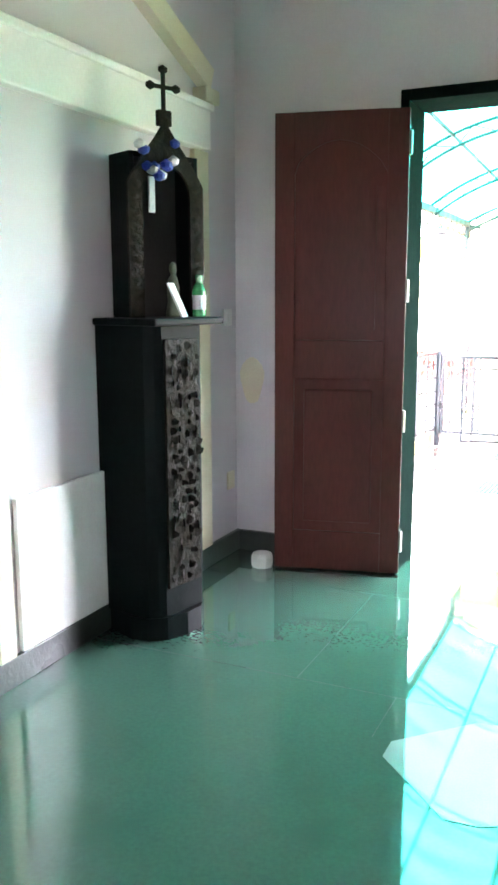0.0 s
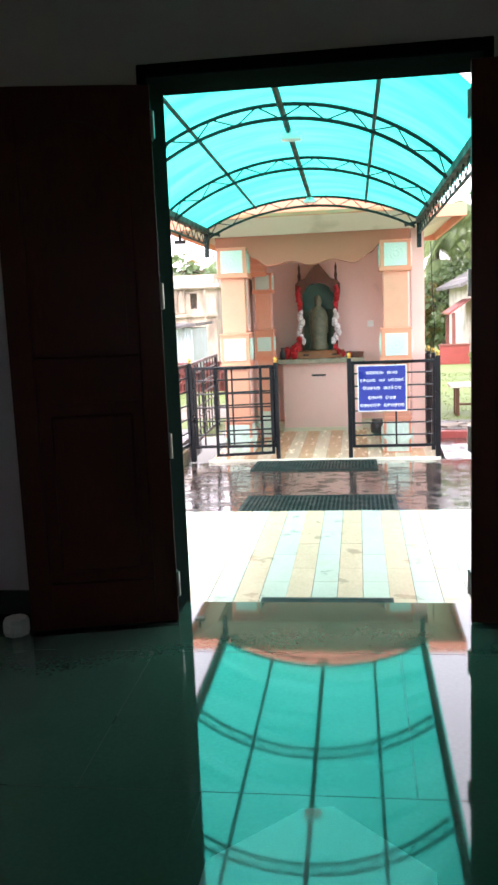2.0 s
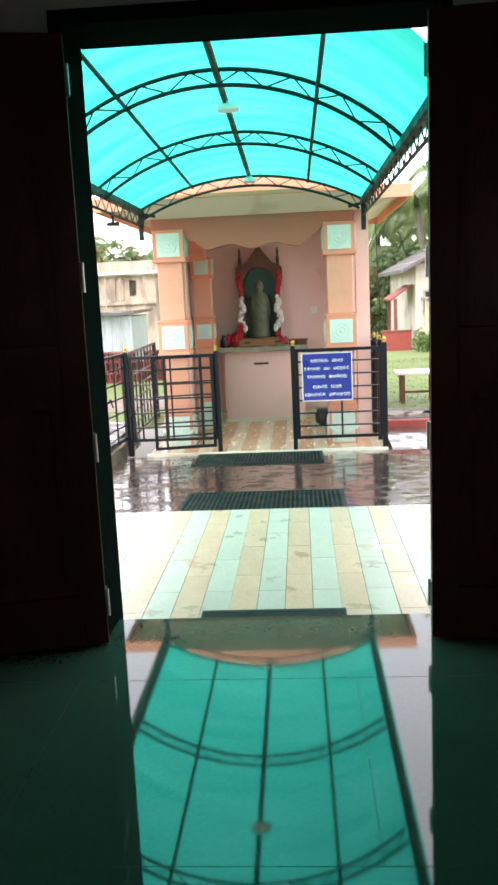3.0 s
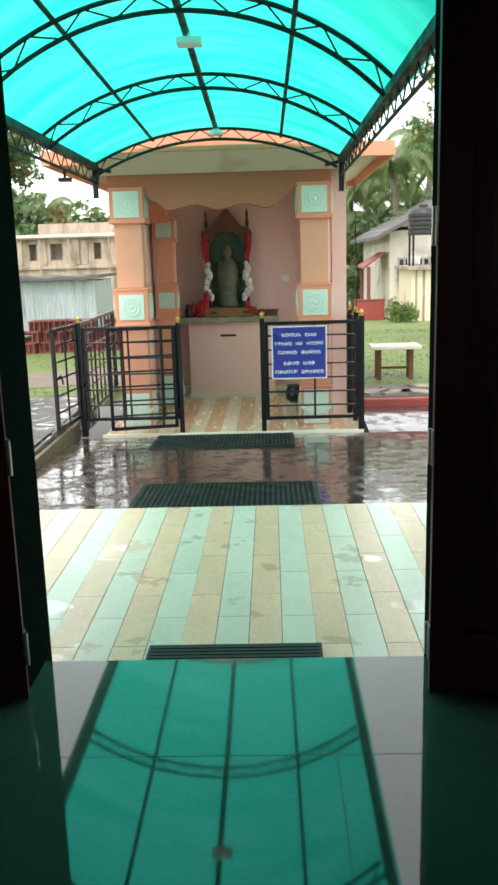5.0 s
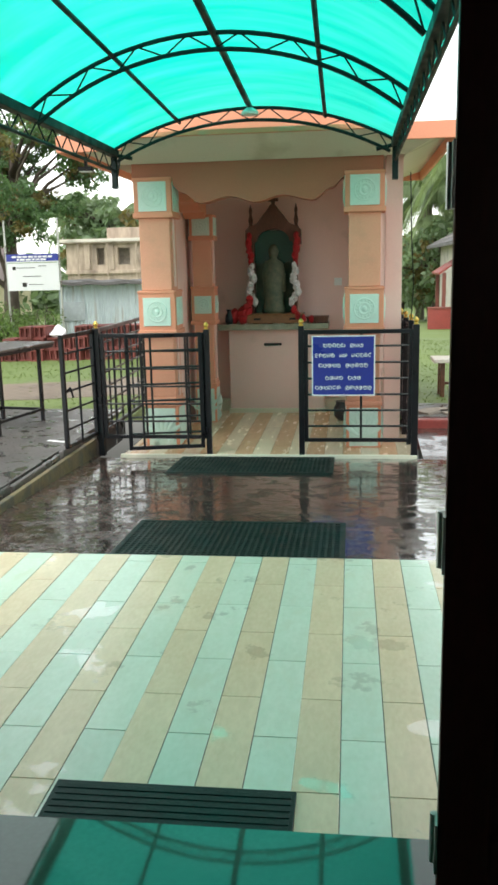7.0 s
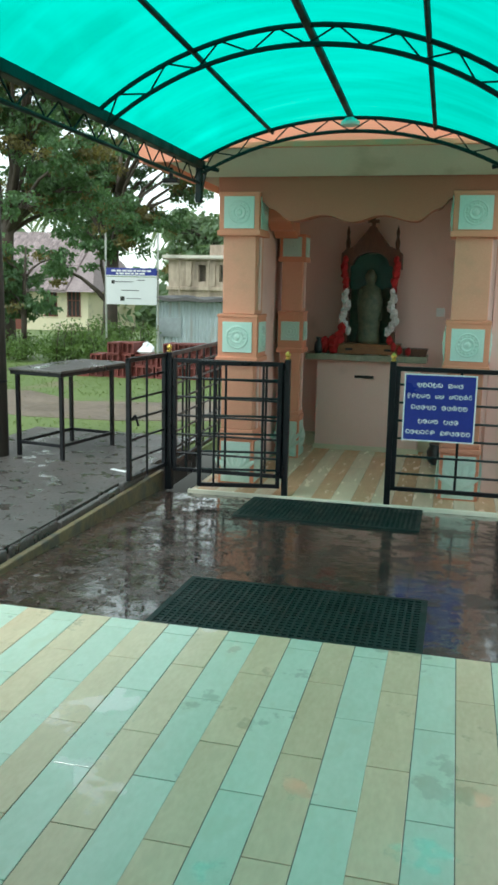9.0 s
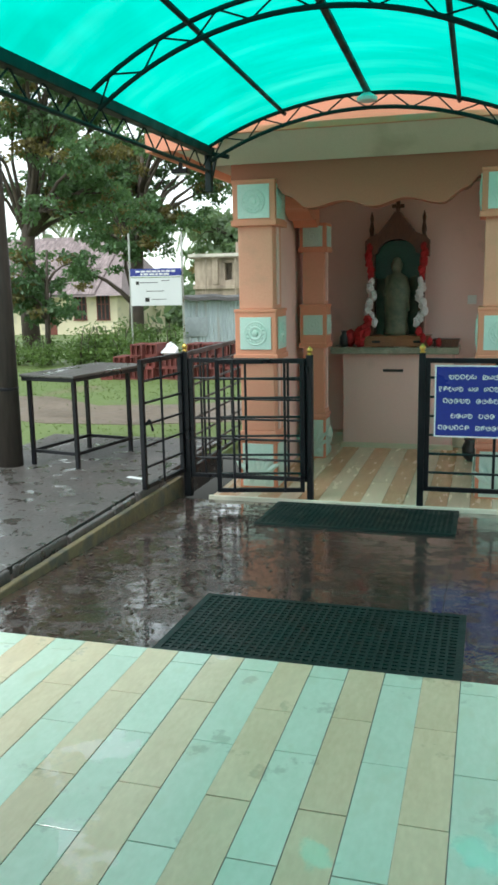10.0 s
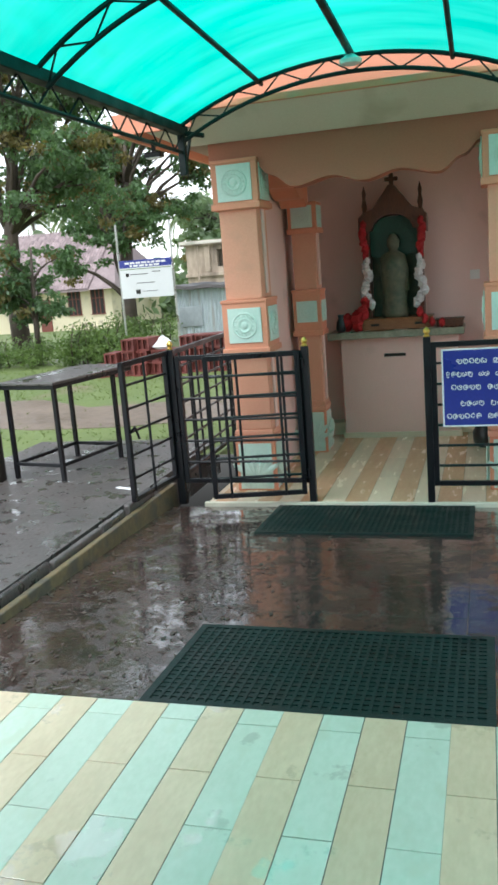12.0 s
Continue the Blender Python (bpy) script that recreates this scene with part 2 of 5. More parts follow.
M_SHEDZINC = mat("pale_weathered_zinc", (0.48, 0.54, 0.56), (0.36, 0.41, 0.43), rough=0.5, metal=0.2, fine=8, big=1.2, stain=(0.36, 0.36, 0.34), stain_at=0.62, stretch=(4, 1, 0.5))
M_CONC = mat("raw_concrete", (0.40, 0.35, 0.29), (0.25, 0.21, 0.17), rough=0.85, fine=20, big=1.2, bump=0.3, stain=(0.17, 0.15, 0.13), stain_at=0.58)
M_HOUSE = mat("pale_yellow_house_paint", (0.74, 0.66, 0.47), (0.66, 0.58, 0.40), rough=0.7, fine=30, big=0.8, stain=(0.5, 0.44, 0.32), stain_at=0.66)
M_HOUSE2 = mat("off_white_house_paint", (0.66, 0.62, 0.55), (0.56, 0.52, 0.45), rough=0.75, fine=30, big=0.8, stain=(0.38, 0.36, 0.30), stain_at=0.62)
M_ROOFT = mat("clay_roof_tile", (0.33, 0.26, 0.26), (0.20, 0.15, 0.15), rough=0.6, fine=14, big=2, island=0.25)
M_DARKROOF = mat("dark_weathered_sheet", (0.12, 0.11, 0.11), (0.08, 0.075, 0.075), rough=0.6, fine=20, big=1.5)
M_SHUTTER = mat("brown_red_shutter", (0.20, 0.06, 0.04), (0.14, 0.04, 0.03), rough=0.5)
M_DARK = mat("dark_interior", (0.035, 0.033, 0.03), rough=0.8)
M_TANK = mat("black_water_tank", (0.02, 0.02, 0.022), rough=0.4)
M_BARK = mat("wet_bark", (0.095, 0.07, 0.052), (0.05, 0.038, 0.03), rough=0.75, fine=12, big=3, bump=0.7, depth=0.03, stretch=(1, 1, 0.35))
M_POLE = mat("weathered_pole", (0.06, 0.047, 0.037), (0.03, 0.024, 0.02), rough=0.7, fine=20, big=4, bump=0.4, stretch=(2, 2, 0.25))
M_PALMB = mat("palm_bark", (0.24, 0.21, 0.17), (0.15, 0.13, 0.105), rough=0.8, fine=10, big=2, bump=0.5)
M_LEAF = leafy("mango_leaf", (0.11, 0.18, 0.08), (0.06, 0.12, 0.055))
M_LEAFB = leafy("young_brown_leaf", (0.17, 0.13, 0.05), (0.09, 0.10, 0.036))
M_LEAFH = leafy("hedge_leaf", (0.13, 0.19, 0.06), (0.07, 0.12, 0.036))
M_BLADE = leafy("grass_blade", (0.125, 0.17, 0.05), (0.10, 0.145, 0.042))
# Fronds and far leaves: atmospheric haze is mixed into these paler greens.
M_FROND = leafy("haze_paled_frond", (0.19, 0.24, 0.12), (0.12, 0.17, 0.085))
M_FAR = leafy("haze_paled_foliage", (0.17, 0.23, 0.13), (0.11, 0.165, 0.09))
M_SHEET = roof_sheet()


def puddled(m, scale, level, dry, ripple, film, edge=0.05, ior=1.5):
    """Standing water: where a broad noise is high the surface is mirror-smooth, elsewhere damp and rough."""
    n, li = m.node_tree.nodes, m.node_tree.links
    geo, nz, ramp = n.new("ShaderNodeNewGeometry"), n.new("ShaderNodeTexNoise"), n.new("ShaderNodeValToRGB")
    nz.inputs["Scale"].default_value, nz.inputs["Detail"].default_value, nz.inputs["Roughness"].default_value = scale, 7, 0.62
    ramp.color_ramp.elements[0].position, ramp.color_ramp.elements[1].position = level - edge, level + edge
    n["Principled BSDF"].inputs["Coat IOR"].default_value = ior
    li.new(geo.outputs["Position"], nz.inputs["Vector"])
    li.new(nz.outputs["Fac"], ramp.inputs[0])
    wave, tilt = n.new("ShaderNodeTexNoise"), n.new("ShaderNodeBump")
    wave.inputs["Scale"].default_value, wave.inputs["Detail"].default_value = 9, 3
    tilt.inputs["Strength"].default_value, tilt.inputs["Distance"].default_value = ripple, 0.01
    li.new(geo.outputs["Position"], wave.inputs["Vector"])
    li.new(wave.outputs["Fac"], tilt.inputs["Height"])
    li.new(tilt.outputs[0], n["Principled BSDF"].inputs["Coat Normal"])
    for socket, lo, hi in (("Roughness", dry, 0.06), ("Coat Weight", 0.0, film)):
        mr = n.new("ShaderNodeMapRange")
        mr.inputs["To Min"].default_value, mr.inputs["To Max"].default_value = lo, hi
        li.new(ramp.outputs[0], mr.inputs["Value"])
        li.new(mr.outputs[0], n["Principled BSDF"].inputs[socket])
    mr = n.new("ShaderNodeMapRange")
    mr.inputs["To Min"].default_value, mr.inputs["To Max"].default_value = n["Bump"].inputs["Strength"].default_value, 0.05
    li.new(ramp.outputs[0], mr.inputs["Value"])
    li.new(mr.outputs[0], n["Bump"].inputs["Strength"])


puddled(M_WETPAVE, 6.5, 0.47, 0.26, 0.6, 1.0, 0.025, 1.65)
puddled(M_GREYPAVE, 5.5, 0.57, 0.45, 0.3, 0.8)
puddled(M_MINT, 2.6, 0.585, 0.22, 0.04, 1.0, 0.012, 2.3)
puddled(M_TAN, 2.6, 0.585, 0.24, 0.04, 1.0, 0.012, 2.3)



# ---- building helpers ----
def part(name, bm, material, parent=None, label="", smooth=False):
    me = bpy.data.meshes.new(name)
    bm.normal_update()
    bm.to_mesh(me)
    bm.free()
    if smooth:
        me.shade_smooth()
    me.materials.append(material)
    ob = new(name, me)
    ob.parent = parent
    return tagged(ob, label)


def structure(name, bm, material, label, smooth=False):
    return tagged(part(name, bm, material, None, label, smooth), kind="structure")


def thing(name, at, label, category, group="", turn=0):
    ob = new(name)
    ob.empty_display_size = 0.1
    ob.matrix_basis = pose(*at, 0, 0, turn)
    return tagged(ob, label, category, group)


def box(bm, x0, x1, y0, y1, z0, z1, bevel=0.0, m=None):
    r = bmesh.ops.create_cube(bm, size=1)
    vs = r["verts"]
    mid, size = ((x0 + x1) / 2, (y0 + y1) / 2, (z0 + z1) / 2), (x1 - x0, y1 - y0, z1 - z0)
    for v in vs:
        v.co = Vector(mid[i] + v.co[i] * size[i] for i in range(3))
    if bevel:
        es = list({e for v in vs for e in v.link_edges})
        out = bmesh.ops.bevel(bm, geom=es, offset=bevel, segments=2, affect="EDGES", profile=0.5)
        vs = list({v for f in out["faces"] for v in f.verts} | {v for v in vs if v.is_valid})
    if m is not None:
        bmesh.ops.transform(bm, matrix=m, verts=vs)
    return bm


def boxes(*rows, bevel=0.0):
    bm = bmesh.new()
    for r in rows:
        box(bm, *r, bevel=bevel)
    return bm


def tube(bm, p, q, r, n=8, r2=None, caps=True):
    p, q = Vector(p), Vector(q)
    r2 = r if r2 is None else r2
    rot = (q - p).to_track_quat("Z", "Y").to_matrix()
    rings = []
    for c, rad in ((p, r), (q, r2)):
        rings.append([bm.verts.new(c + rot @ Vector((rad * math.cos(a), rad * math.sin(a), 0))) for a in (2 * math.pi * k / n for k in range(n))])
    for k in range(n):
        bm.faces.new((rings[0][k], rings[0][(k + 1) % n], rings[1][(k + 1) % n], rings[1][k]))
    if caps:
        bm.faces.new(rings[0][::-1])
        bm.faces.new(rings[1])
    return bm


def path_tube(bm, pts, radii, n=8):
    """One skin along a line of points with a radius at each."""
    pts = [Vector(p) for p in pts]
    prev = None
    for i, (p, r) in enumerate(zip(pts, radii)):
        d = (pts[min(i + 1, len(pts) - 1)] - pts[max(i - 1, 0)]).normalized()
        side = d.cross(Vector((0.31, 0.95, 0.05))).normalized()
        up = side.cross(d)
        ring = [bm.verts.new(p + r * (math.cos(a) * side + math.sin(a) * up)) for a in (2 * math.pi * k / n for k in range(n))]
        if prev:
            for k in range(n):
                bm.faces.new((prev[k], prev[(k + 1) % n], ring[(k + 1) % n], ring[k]))
        else:
            bm.faces.new(ring[::-1])
        prev = ring
    bm.faces.new(prev)
    return bm


def lathe(bm, prof, n=20, at=(0, 0, 0), m=None):
    """prof: rows of radius, height."""
    rings, made = [], []
    for r, z in prof:
        ring = [bm.verts.new((at[0] + r * math.cos(a), at[1] + r * math.sin(a), at[2] + z)) for a in (2 * math.pi * k / n for k in range(n))]
        rings.append(ring)
        made += ring
    for a, b in zip(rings, rings[1:]):
        for k in range(n):
            bm.faces.new((a[k], a[(k + 1) % n], b[(k + 1) % n], b[k]))
    bm.faces.new(rings[0][::-1])
    bm.faces.new(rings[-1])
    if m is not None:
        bmesh.ops.transform(bm, matrix=m, verts=made)
    return bm


def prism(bm, pts, d0, d1, axis="y"):
    """A flat outline (u, z) given thickness along y, or (v, z) along x, or (x, y) along z."""
    def at(u, w, d):
        return {"y": (u, d, w), "x": (d, u, w), "z": (u, w, d)}[axis]
    a = [bm.verts.new(at(u, w, d0)) for u, w in pts]
    b = [bm.verts.new(at(u, w, d1)) for u, w in pts]
    k = len(pts)
    for i in range(k):
        bm.faces.new((a[i], a[(i + 1) % k], b[(i + 1) % k], b[i]))
    bm.faces.new(a[::-1])
    bm.faces.new(b)
    bmesh.ops.recalc_face_normals(bm, faces=bm.faces)
    return bm


def leaf_cloud(bm, centre, radius, count, size, rng, droop=0.2):
    """Folded leaves scattered in a lumpy ball."""
    c = Vector(centre)
    for _ in range(count):
        d = Vector((rng.gauss(0, 1), rng.gauss(0, 1), rng.gauss(0, 1))).normalized() * (rng.random() ** 0.45)
        p = c + Vector((d.x * radius[0], d.y * radius[1], d.z * radius[2]))
        a = Vector((rng.uniform(-1, 1), rng.uniform(-1, 1), rng.uniform(-1, 0.5) - droop)).normalized()
        s = a.cross(Vector((rng.uniform(-1, 1), rng.uniform(-1, 1), rng.uniform(-1, 1)))).normalized()
        ln = size * rng.uniform(0.7, 1.4)
        wd = ln * 0.26
        v0, v1 = bm.verts.new(p), bm.verts.new(p + a * ln)
        v2, v3 = bm.verts.new(p + a * ln * 0.5 + s * wd), bm.verts.new(p + a * ln * 0.5 - s * wd)
        bm.faces.new((v0, v2, v1))
        bm.faces.new((v0, v1, v3))
    return bm


# ---- the hall: shell ----
XL, XR, YB, YF, HC = -1.65, 3.6, -7.6, -0.16, 3.7
WALL_T = 0.24
HF = 0.06  # the hall floor lies a low step above the terrace
J = 0.682  # half the clear width of the doorway
floor = structure("floor", boxes((XL - 0.2, XR + 0.2, YB - 0.2, 0.0, -0.2, HF)), M_FLOOR, "glossy dark green polished cement floor")
bm = boxes((XL - 0.22, -J - 0.046, YF, YF + WALL_T, -0.03, HC), (J + 0.046, XR + 0.22, YF, YF + WALL_T, -0.03, HC), (-J - 0.046, J + 0.046, YF, YF + WALL_T, 2.481, HC))
structure("wall_front", bm, M_WALL, "lilac white painted wall with the tall doorway")
structure("wall_left", boxes((XL - 0.22, XL, YB, YF, 0, HC)), M_WALL, "lilac white painted side wall")
bm = boxes((XR, XR + 0.22, YB, YF, 0, HC))
structure("wall_right", bm, M_WALL, "lilac white painted wall")
bm = bmesh.new()
for a, b, hole in ((XL - 0.22, 1.2, 0), (1.2, 2.0, 1), (2.0, XR + 0.22, 0)):
    for z0, z1 in (((0, 1.5), (2.3, HC)) if hole else ((0, HC),)):
        box(bm, a, b, YB - 0.22, YB, z0, z1)
structure("wall_back", bm, M_WALL, "lilac white painted end wall with a window opening")
structure("ceiling", boxes((XL - 0.22, XR + 0.22, YB - 0.22, YF + WALL_T, HC, HC + 0.15)), M_CEIL, "plain off-white ceiling")
bm = boxes((XL, XL + 0.025, YB, YF, HF, HF + 0.115), (XL + 0.025, -J - 0.05, YF - 0.025, YF, HF, HF + 0.115), (J + 0.05, XR, YF - 0.025, YF, HF, HF + 0.115), bevel=0.004)
structure("baseboard", bm, M_SKIRT, "dark green painted skirting")
inlay_outline = [(-0.245, -2.009), (-0.244, -1.912), (-0.012, -1.674), (0.076, -1.659), (0.338, -1.921), (0.332, -2.007), (0.158, -2.22), (0.094, -2.253), (-0.002, -2.257)]
structure("floor_inlay", prism(bmesh.new(), inlay_outline, HF - 0.01, HF + 0.0025, "z"), M_INLAY, "pale polished many-sided inlay in the floor")
for x0, x1, y0, y1 in ((XL, XR, -0.595, -0.592), (XL, XR, -1.606, -1.603), (0.312, 0.3145, -1.603, -0.595), (-0.70, -0.6975, -1.603, -0.595), (0.70, 0.7025, -3.2, -1.606), (-0.312, -0.3095, -1.906, -1.606), (XL, XR, -3.203, -3.2)):
    structure("floor_joint", boxes((x0, x1, y0, y1, HF - 0.004, HF + 0.0004)), M_SKIRT, "fine dark joint in the polished floor")

# door frame and the two leaves folded back
frame_1 = structure("door_frame", boxes((-J - 0.045, -J, -0.225, 0.092, -0.02, 2.48), (J, J + 0.045, -0.225, 0.092, -0.02, 2.48), (-J, J, -0.225, 0.092, 2.424, 2.48), bevel=0.006), M_FRAME, "dark green painted timber door frame")


def door_leaf(name, hinge, turn):
    """A panelled leaf, 0.67 m wide, hung at the local origin and reaching along +x; its face looks to -y."""
    ob = tagged(new(name), "open red-brown panelled timber door leaf folded back to the wall", kind="structure")
    ob.matrix_basis = pose(*hinge, 0, 0, turn)
    W, H, T = 0.655, 2.325, 0.042
    y0, y1 = 0, T
    bm = boxes((0, 0.10, y0, y1, 0.012, H), (W - 0.10, W, y0, y1, 0.012, H), (0.10, W - 0.10, y0, y1, 0.012, 0.22), (0.10, W - 0.10, y0, y1, 1.02, 1.22), (0.10, W - 0.10, y0 + 0.014, y1 - 0.014, 0.22, 1.02), (0.10, W - 0.10, y0 + 0.014, y1 - 0.014, 1.22, 2.2), bevel=0.003)
    arch = [(0.10, H)] + [(0.10, 2.03)] + [(0.10 + 0.47 * k / 14, 2.03 + 0.16 * math.sin(math.pi * k / 14) ** 0.7) for k in range(1, 14)] + [(W - 0.10, 2.03), (W - 0.10, H)]
    prism(bm, arch, y0, y1)
    part("stile_and_rail_frame", bm, M_DOOR, ob)
    bm = boxes((0.15, W - 0.15, y0 + 0.004, y1 - 0.004, 0.27, 0.97), bevel=0.012)
    part("lower_panel", bm, M_DOOR, ob)
    top = [(0.15, 1.27), (W - 0.15, 1.27), (W - 0.15, 1.97)] + [(W - 0.15 - 0.37 * k / 10, 1.97 + 0.13 * math.sin(math.pi * k / 10) ** 0.8) for k in range(1, 10)] + [(0.15, 1.97)]
    part("upper_panel", prism(bmesh.new(), top, y0 + 0.004, y1 - 0.004), M_DOOR, ob)
    part("ledge_moulding", boxes((0.17, W - 0.17, y0 - 0.012, y0 + 0.002, 0.955, 0.985), bevel=0.003), M_DOOR, ob)
    for z in (0.13, 0.76, 1.41, 2.11):
        bm = boxes((-0.005, 0.003, y0 + 0.002, y1 - 0.002, z, z + 0.11))
        tube(bm, (-0.006, y1, z), (-0.006, y1, z + 0.11), 0.008)
        part("hinge", bm, M_STEEL, ob, "pale worn steel hinge")
    return ob


door_1 = door_leaf("door_1", (-0.672, -0.235, HF), 180 + 13.5)
door_2 = door_leaf("door_2", (0.632, -0.28, HF), -4)

# ---- the hall: blind altar surround on the side wall ----
surround = thing("wall_surround", (XL, -1.15, HF), "cream painted pilasters and pediment framing the wall panel", "wall moulding")
part("pilaster", boxes((0, 0.03, -1.04, -0.95, 0.115, 2.15), bevel=0.006), M_CREAM, surround)
part("pilaster", boxes((0, 0.03, 0.48, 0.63, 0.115, 2.15), bevel=0.006), M_CREAM, surround)
part("entablature", boxes((0, 0.06, -1.6, 0.60, 2.15, 2.345), (0, 0.075, -1.6, 0.615, 2.335, 2.37), bevel=0.008), M_WHITEP, surround, "white painted projecting ledge")
bm = bmesh.new()
prism(bm, [(0.60, 2.44), (0.64, 2.54), (-0.62, 3.04), (-0.62, 2.92)], 0.0, 0.06, "x")
prism(bm, [(-0.622, 2.92), (-0.622, 3.04), (-2.1, 2.54), (-2.06, 2.44)], 0.0, 0.06, "x")
part("pediment", bm, M_CREAM, surround)
part("pediment_stop", boxes((0, 0.08, 0.52, 0.66, 2.372, 2.44), bevel=0.006), M_CREAM, surround)
part("dado_board", boxes((0.004, 0.026, -0.91, 0.47, 0.118, 0.71), bevel=0.004), M_WHITEP, surround, "white painted board at the foot")

switch = thing("wall_switch", (XL, -0.28, 1.33 + HF), "small white plastic wall switch on the wall", "switch")
part("plate", boxes((0, 0.012, -0.05, 0.05, -0.045, 0.045), bevel=0.003), M_WHITEP, switch)
part("rocker", boxes((0.012, 0.018, -0.018, 0.018, -0.025, 0.025), bevel=0.002), M_WHITEP, switch)
socket = thing("wall_socket", (XL, -0.25, 0.42 + HF), "old grey wall socket low on the wall", "socket")
part("plate", boxes((0, 0.012, -0.04, 0.04, -0.05, 0.05), bevel=0.003), M_CREAM, socket)
stain_p = thing("wall_patch", (-1.55, YF - 0.001, 0.98 + HF), "brown rubbed patch on the wall", "stain")
part("patch", prism(bmesh.new(), [(0.07 * math.cos(a) * (1 + 0.15 * math.sin(3 * a)), 0.13 * math.sin(a)) for a in (2 * math.pi * k / 18 for k in range(18))], -0.003, 0.0), M_CREAM, stain_p)

block = thing("door_stop", (-1.375, -0.42, HF), "small white eight-sided door stop on the floor", "door stop")
part("body", lathe(bmesh.new(), [(0.055, 0.0), (0.062, 0.02), (0.062, 0.055), (0.05, 0.075), (0.02, 0.08)], 8), M_WHITEP, block)

# ---- the hall: pedestal with the small shrine ----
ped = thing("pedestal", (-1.465, -1.345, HF), "black lacquered pedestal with a carved gilded front panel", "pedestal", turn=-12)
bm = bmesh.new()
foot = [(-0.14, -0.17), (0.03, -0.205), (0.11, -0.185), (0.165, -0.12), (0.19, -0.02), (0.18, 0.08), (0.14, 0.145), (0.06, 0.165), (-0.14, 0.155)]
prism(bm, foot, 0.0, 0.10, "z")
part("foot", bm, M_BLACK, ped)
body = [(-0.15, -0.19), (0.11, -0.175), (0.14, -0.145), (0.155, -0.115), (0.16, 0.11), (0.145, 0.135), (0.11, 0.145), (-0.15, 0.145)]
part("body", prism(bmesh.new(), body, 0.1, 1.325, "z"), M_BLACK, ped)
bm = boxes((0.152, 0.166, -0.105, 0.10, 0.22, 1.27), bevel=0.004)
rng = random.Random(4)
for i in range(30):
    z = 0.26 + i * 0.0335
    for w in (-0.07, -0.025, 0.022, 0.068):
        k = rng.uniform(0.55, 0.95)
        lathe(bm, [(0.002, 0), (0.022 * k, 0.004), (0.026 * k, 0.010), (0.012 * k, 0.016), (0.002, 0.017)], 7, m=pose(0.163, w + rng.uniform(-0.014, 0.014), z + rng.uniform(-0.01, 0.01), rng.uniform(-60, 60), 90, 0) @ Matrix.Diagonal((rng.uniform(0.6, 1.0), rng.uniform(1.0, 1.7), 0.28, 1)))
part("carved_panel", bm, M_CARVE, ped, "carved gilded scroll panel")
part("top_plate", boxes((-0.14, 0.215, -0.215, 0.215, 1.325, 1.355), bevel=0.008), M_BLACK, ped)

shr = thing("small_shrine", (-1.455, -1.305, 1.355 + HF), "black wooden shrine case with a carved arched front and cross", "shrine case", turn=-25)
shr.scale = (0.58, 1.12, 0.885)
for nm, r in (("side_panel", (-0.165, 0.10, -0.15, -0.13, 0, 0.74)), ("side_panel", (-0.165, 0.10, 0.13, 0.15, 0, 0.74)), ("back_panel", (-0.165, -0.14, -0.13, 0.13, 0, 0.74)), ("top_panel", (-0.14, 0.10, -0.13, 0.13, 0.715, 0.74))):
    part(nm, boxes(r, bevel=0.003), M_BLACK, shr)


def ogee(w, h0, h1, k=16):
    """Half outline of an ogee-topped front, from the left foot up to the tip."""
    pts = [(-w, 0.0), (-w, h0)]
    for i in range(1, k + 1):
        u = i / k
        x = -w * (1 - u) ** 0.85
        z = h0 + (h1 - h0) * (0.62 * math.sin(u * math.pi / 2) ** 0.9 + 0.38 * u ** 4)
        pts.append((x, z))
    return pts


out = ogee(0.165, 0.60, 0.88)
outer = out + [(-x, z) for x, z in out[-2::-1]]
inn = [(-0.105, 0.0), (-0.105, 0.55)] + [(-0.105 * math.cos(a), 0.55 + 0.14 * math.sin(a)) for a in (math.pi / 2 * k / 8 for k in range(1, 9))]
inner = inn + [(-x, z) for x, z in inn[-2::-1]]
bm = bmesh.new()
prism(bm, outer + inner[::-1], 0.10, 0.125, "x")
for i in range(26):
    side = -1 if i % 2 else 1
    z = 0.03 + (i // 2) * 0.047
    lathe(bm, [(0.002, 0), (0.017, 0.005), (0.02, 0.014), (0.004, 0.02)], 8, m=pose(0.12, side * (0.136 + 0.006 * math.sin(z * 40)), z, 0, 90, 0))
part("carved_front", bm, M_CARVE, shr, "tarnished gilded carved arch")
part("niche_back", boxes((-0.14, -0.13, -0.13, 0.13, 0.0, 0.7)), M_DARK, shr)
bm = boxes((0.085, 0.125, -0.03, 0.03, 0.86, 0.93), bevel=0.006)
part("finial_block", bm, M_CARVE, shr)
bm = bmesh.new()
tube(bm, (0.105, 0, 0.92), (0.105, 0, 1.10), 0.010)
tube(bm, (0.105, -0.05, 1.03), (0.105, 0.05, 1.03), 0.010)
for p in ((0.105, -0.055, 1.03), (0.105, 0.055, 1.03), (0.105, 0, 1.105)):
    lathe(bm, [(0.003, -0.02), (0.02, -0.008), (0.02, 0.008), (0.003, 0.02)], 8, p)
part("cross", bm, M_CARVE, shr)

fig = tagged(part("figurine", lathe(bmesh.new(), [(0.05, 0), (0.055, 0.02), (0.04, 0.1), (0.045, 0.2), (0.03, 0.27), (0.015, 0.29), (0.028, 0.32), (0.024, 0.36), (0.004, 0.38)], 14), M_STATUE, None, smooth=True), "small dim plaster figure inside the shrine case", "figurine")
fig.location = (-1.405, -1.27, 1.356 + HF)
fig.scale = (0.6, 0.6, 0.6)
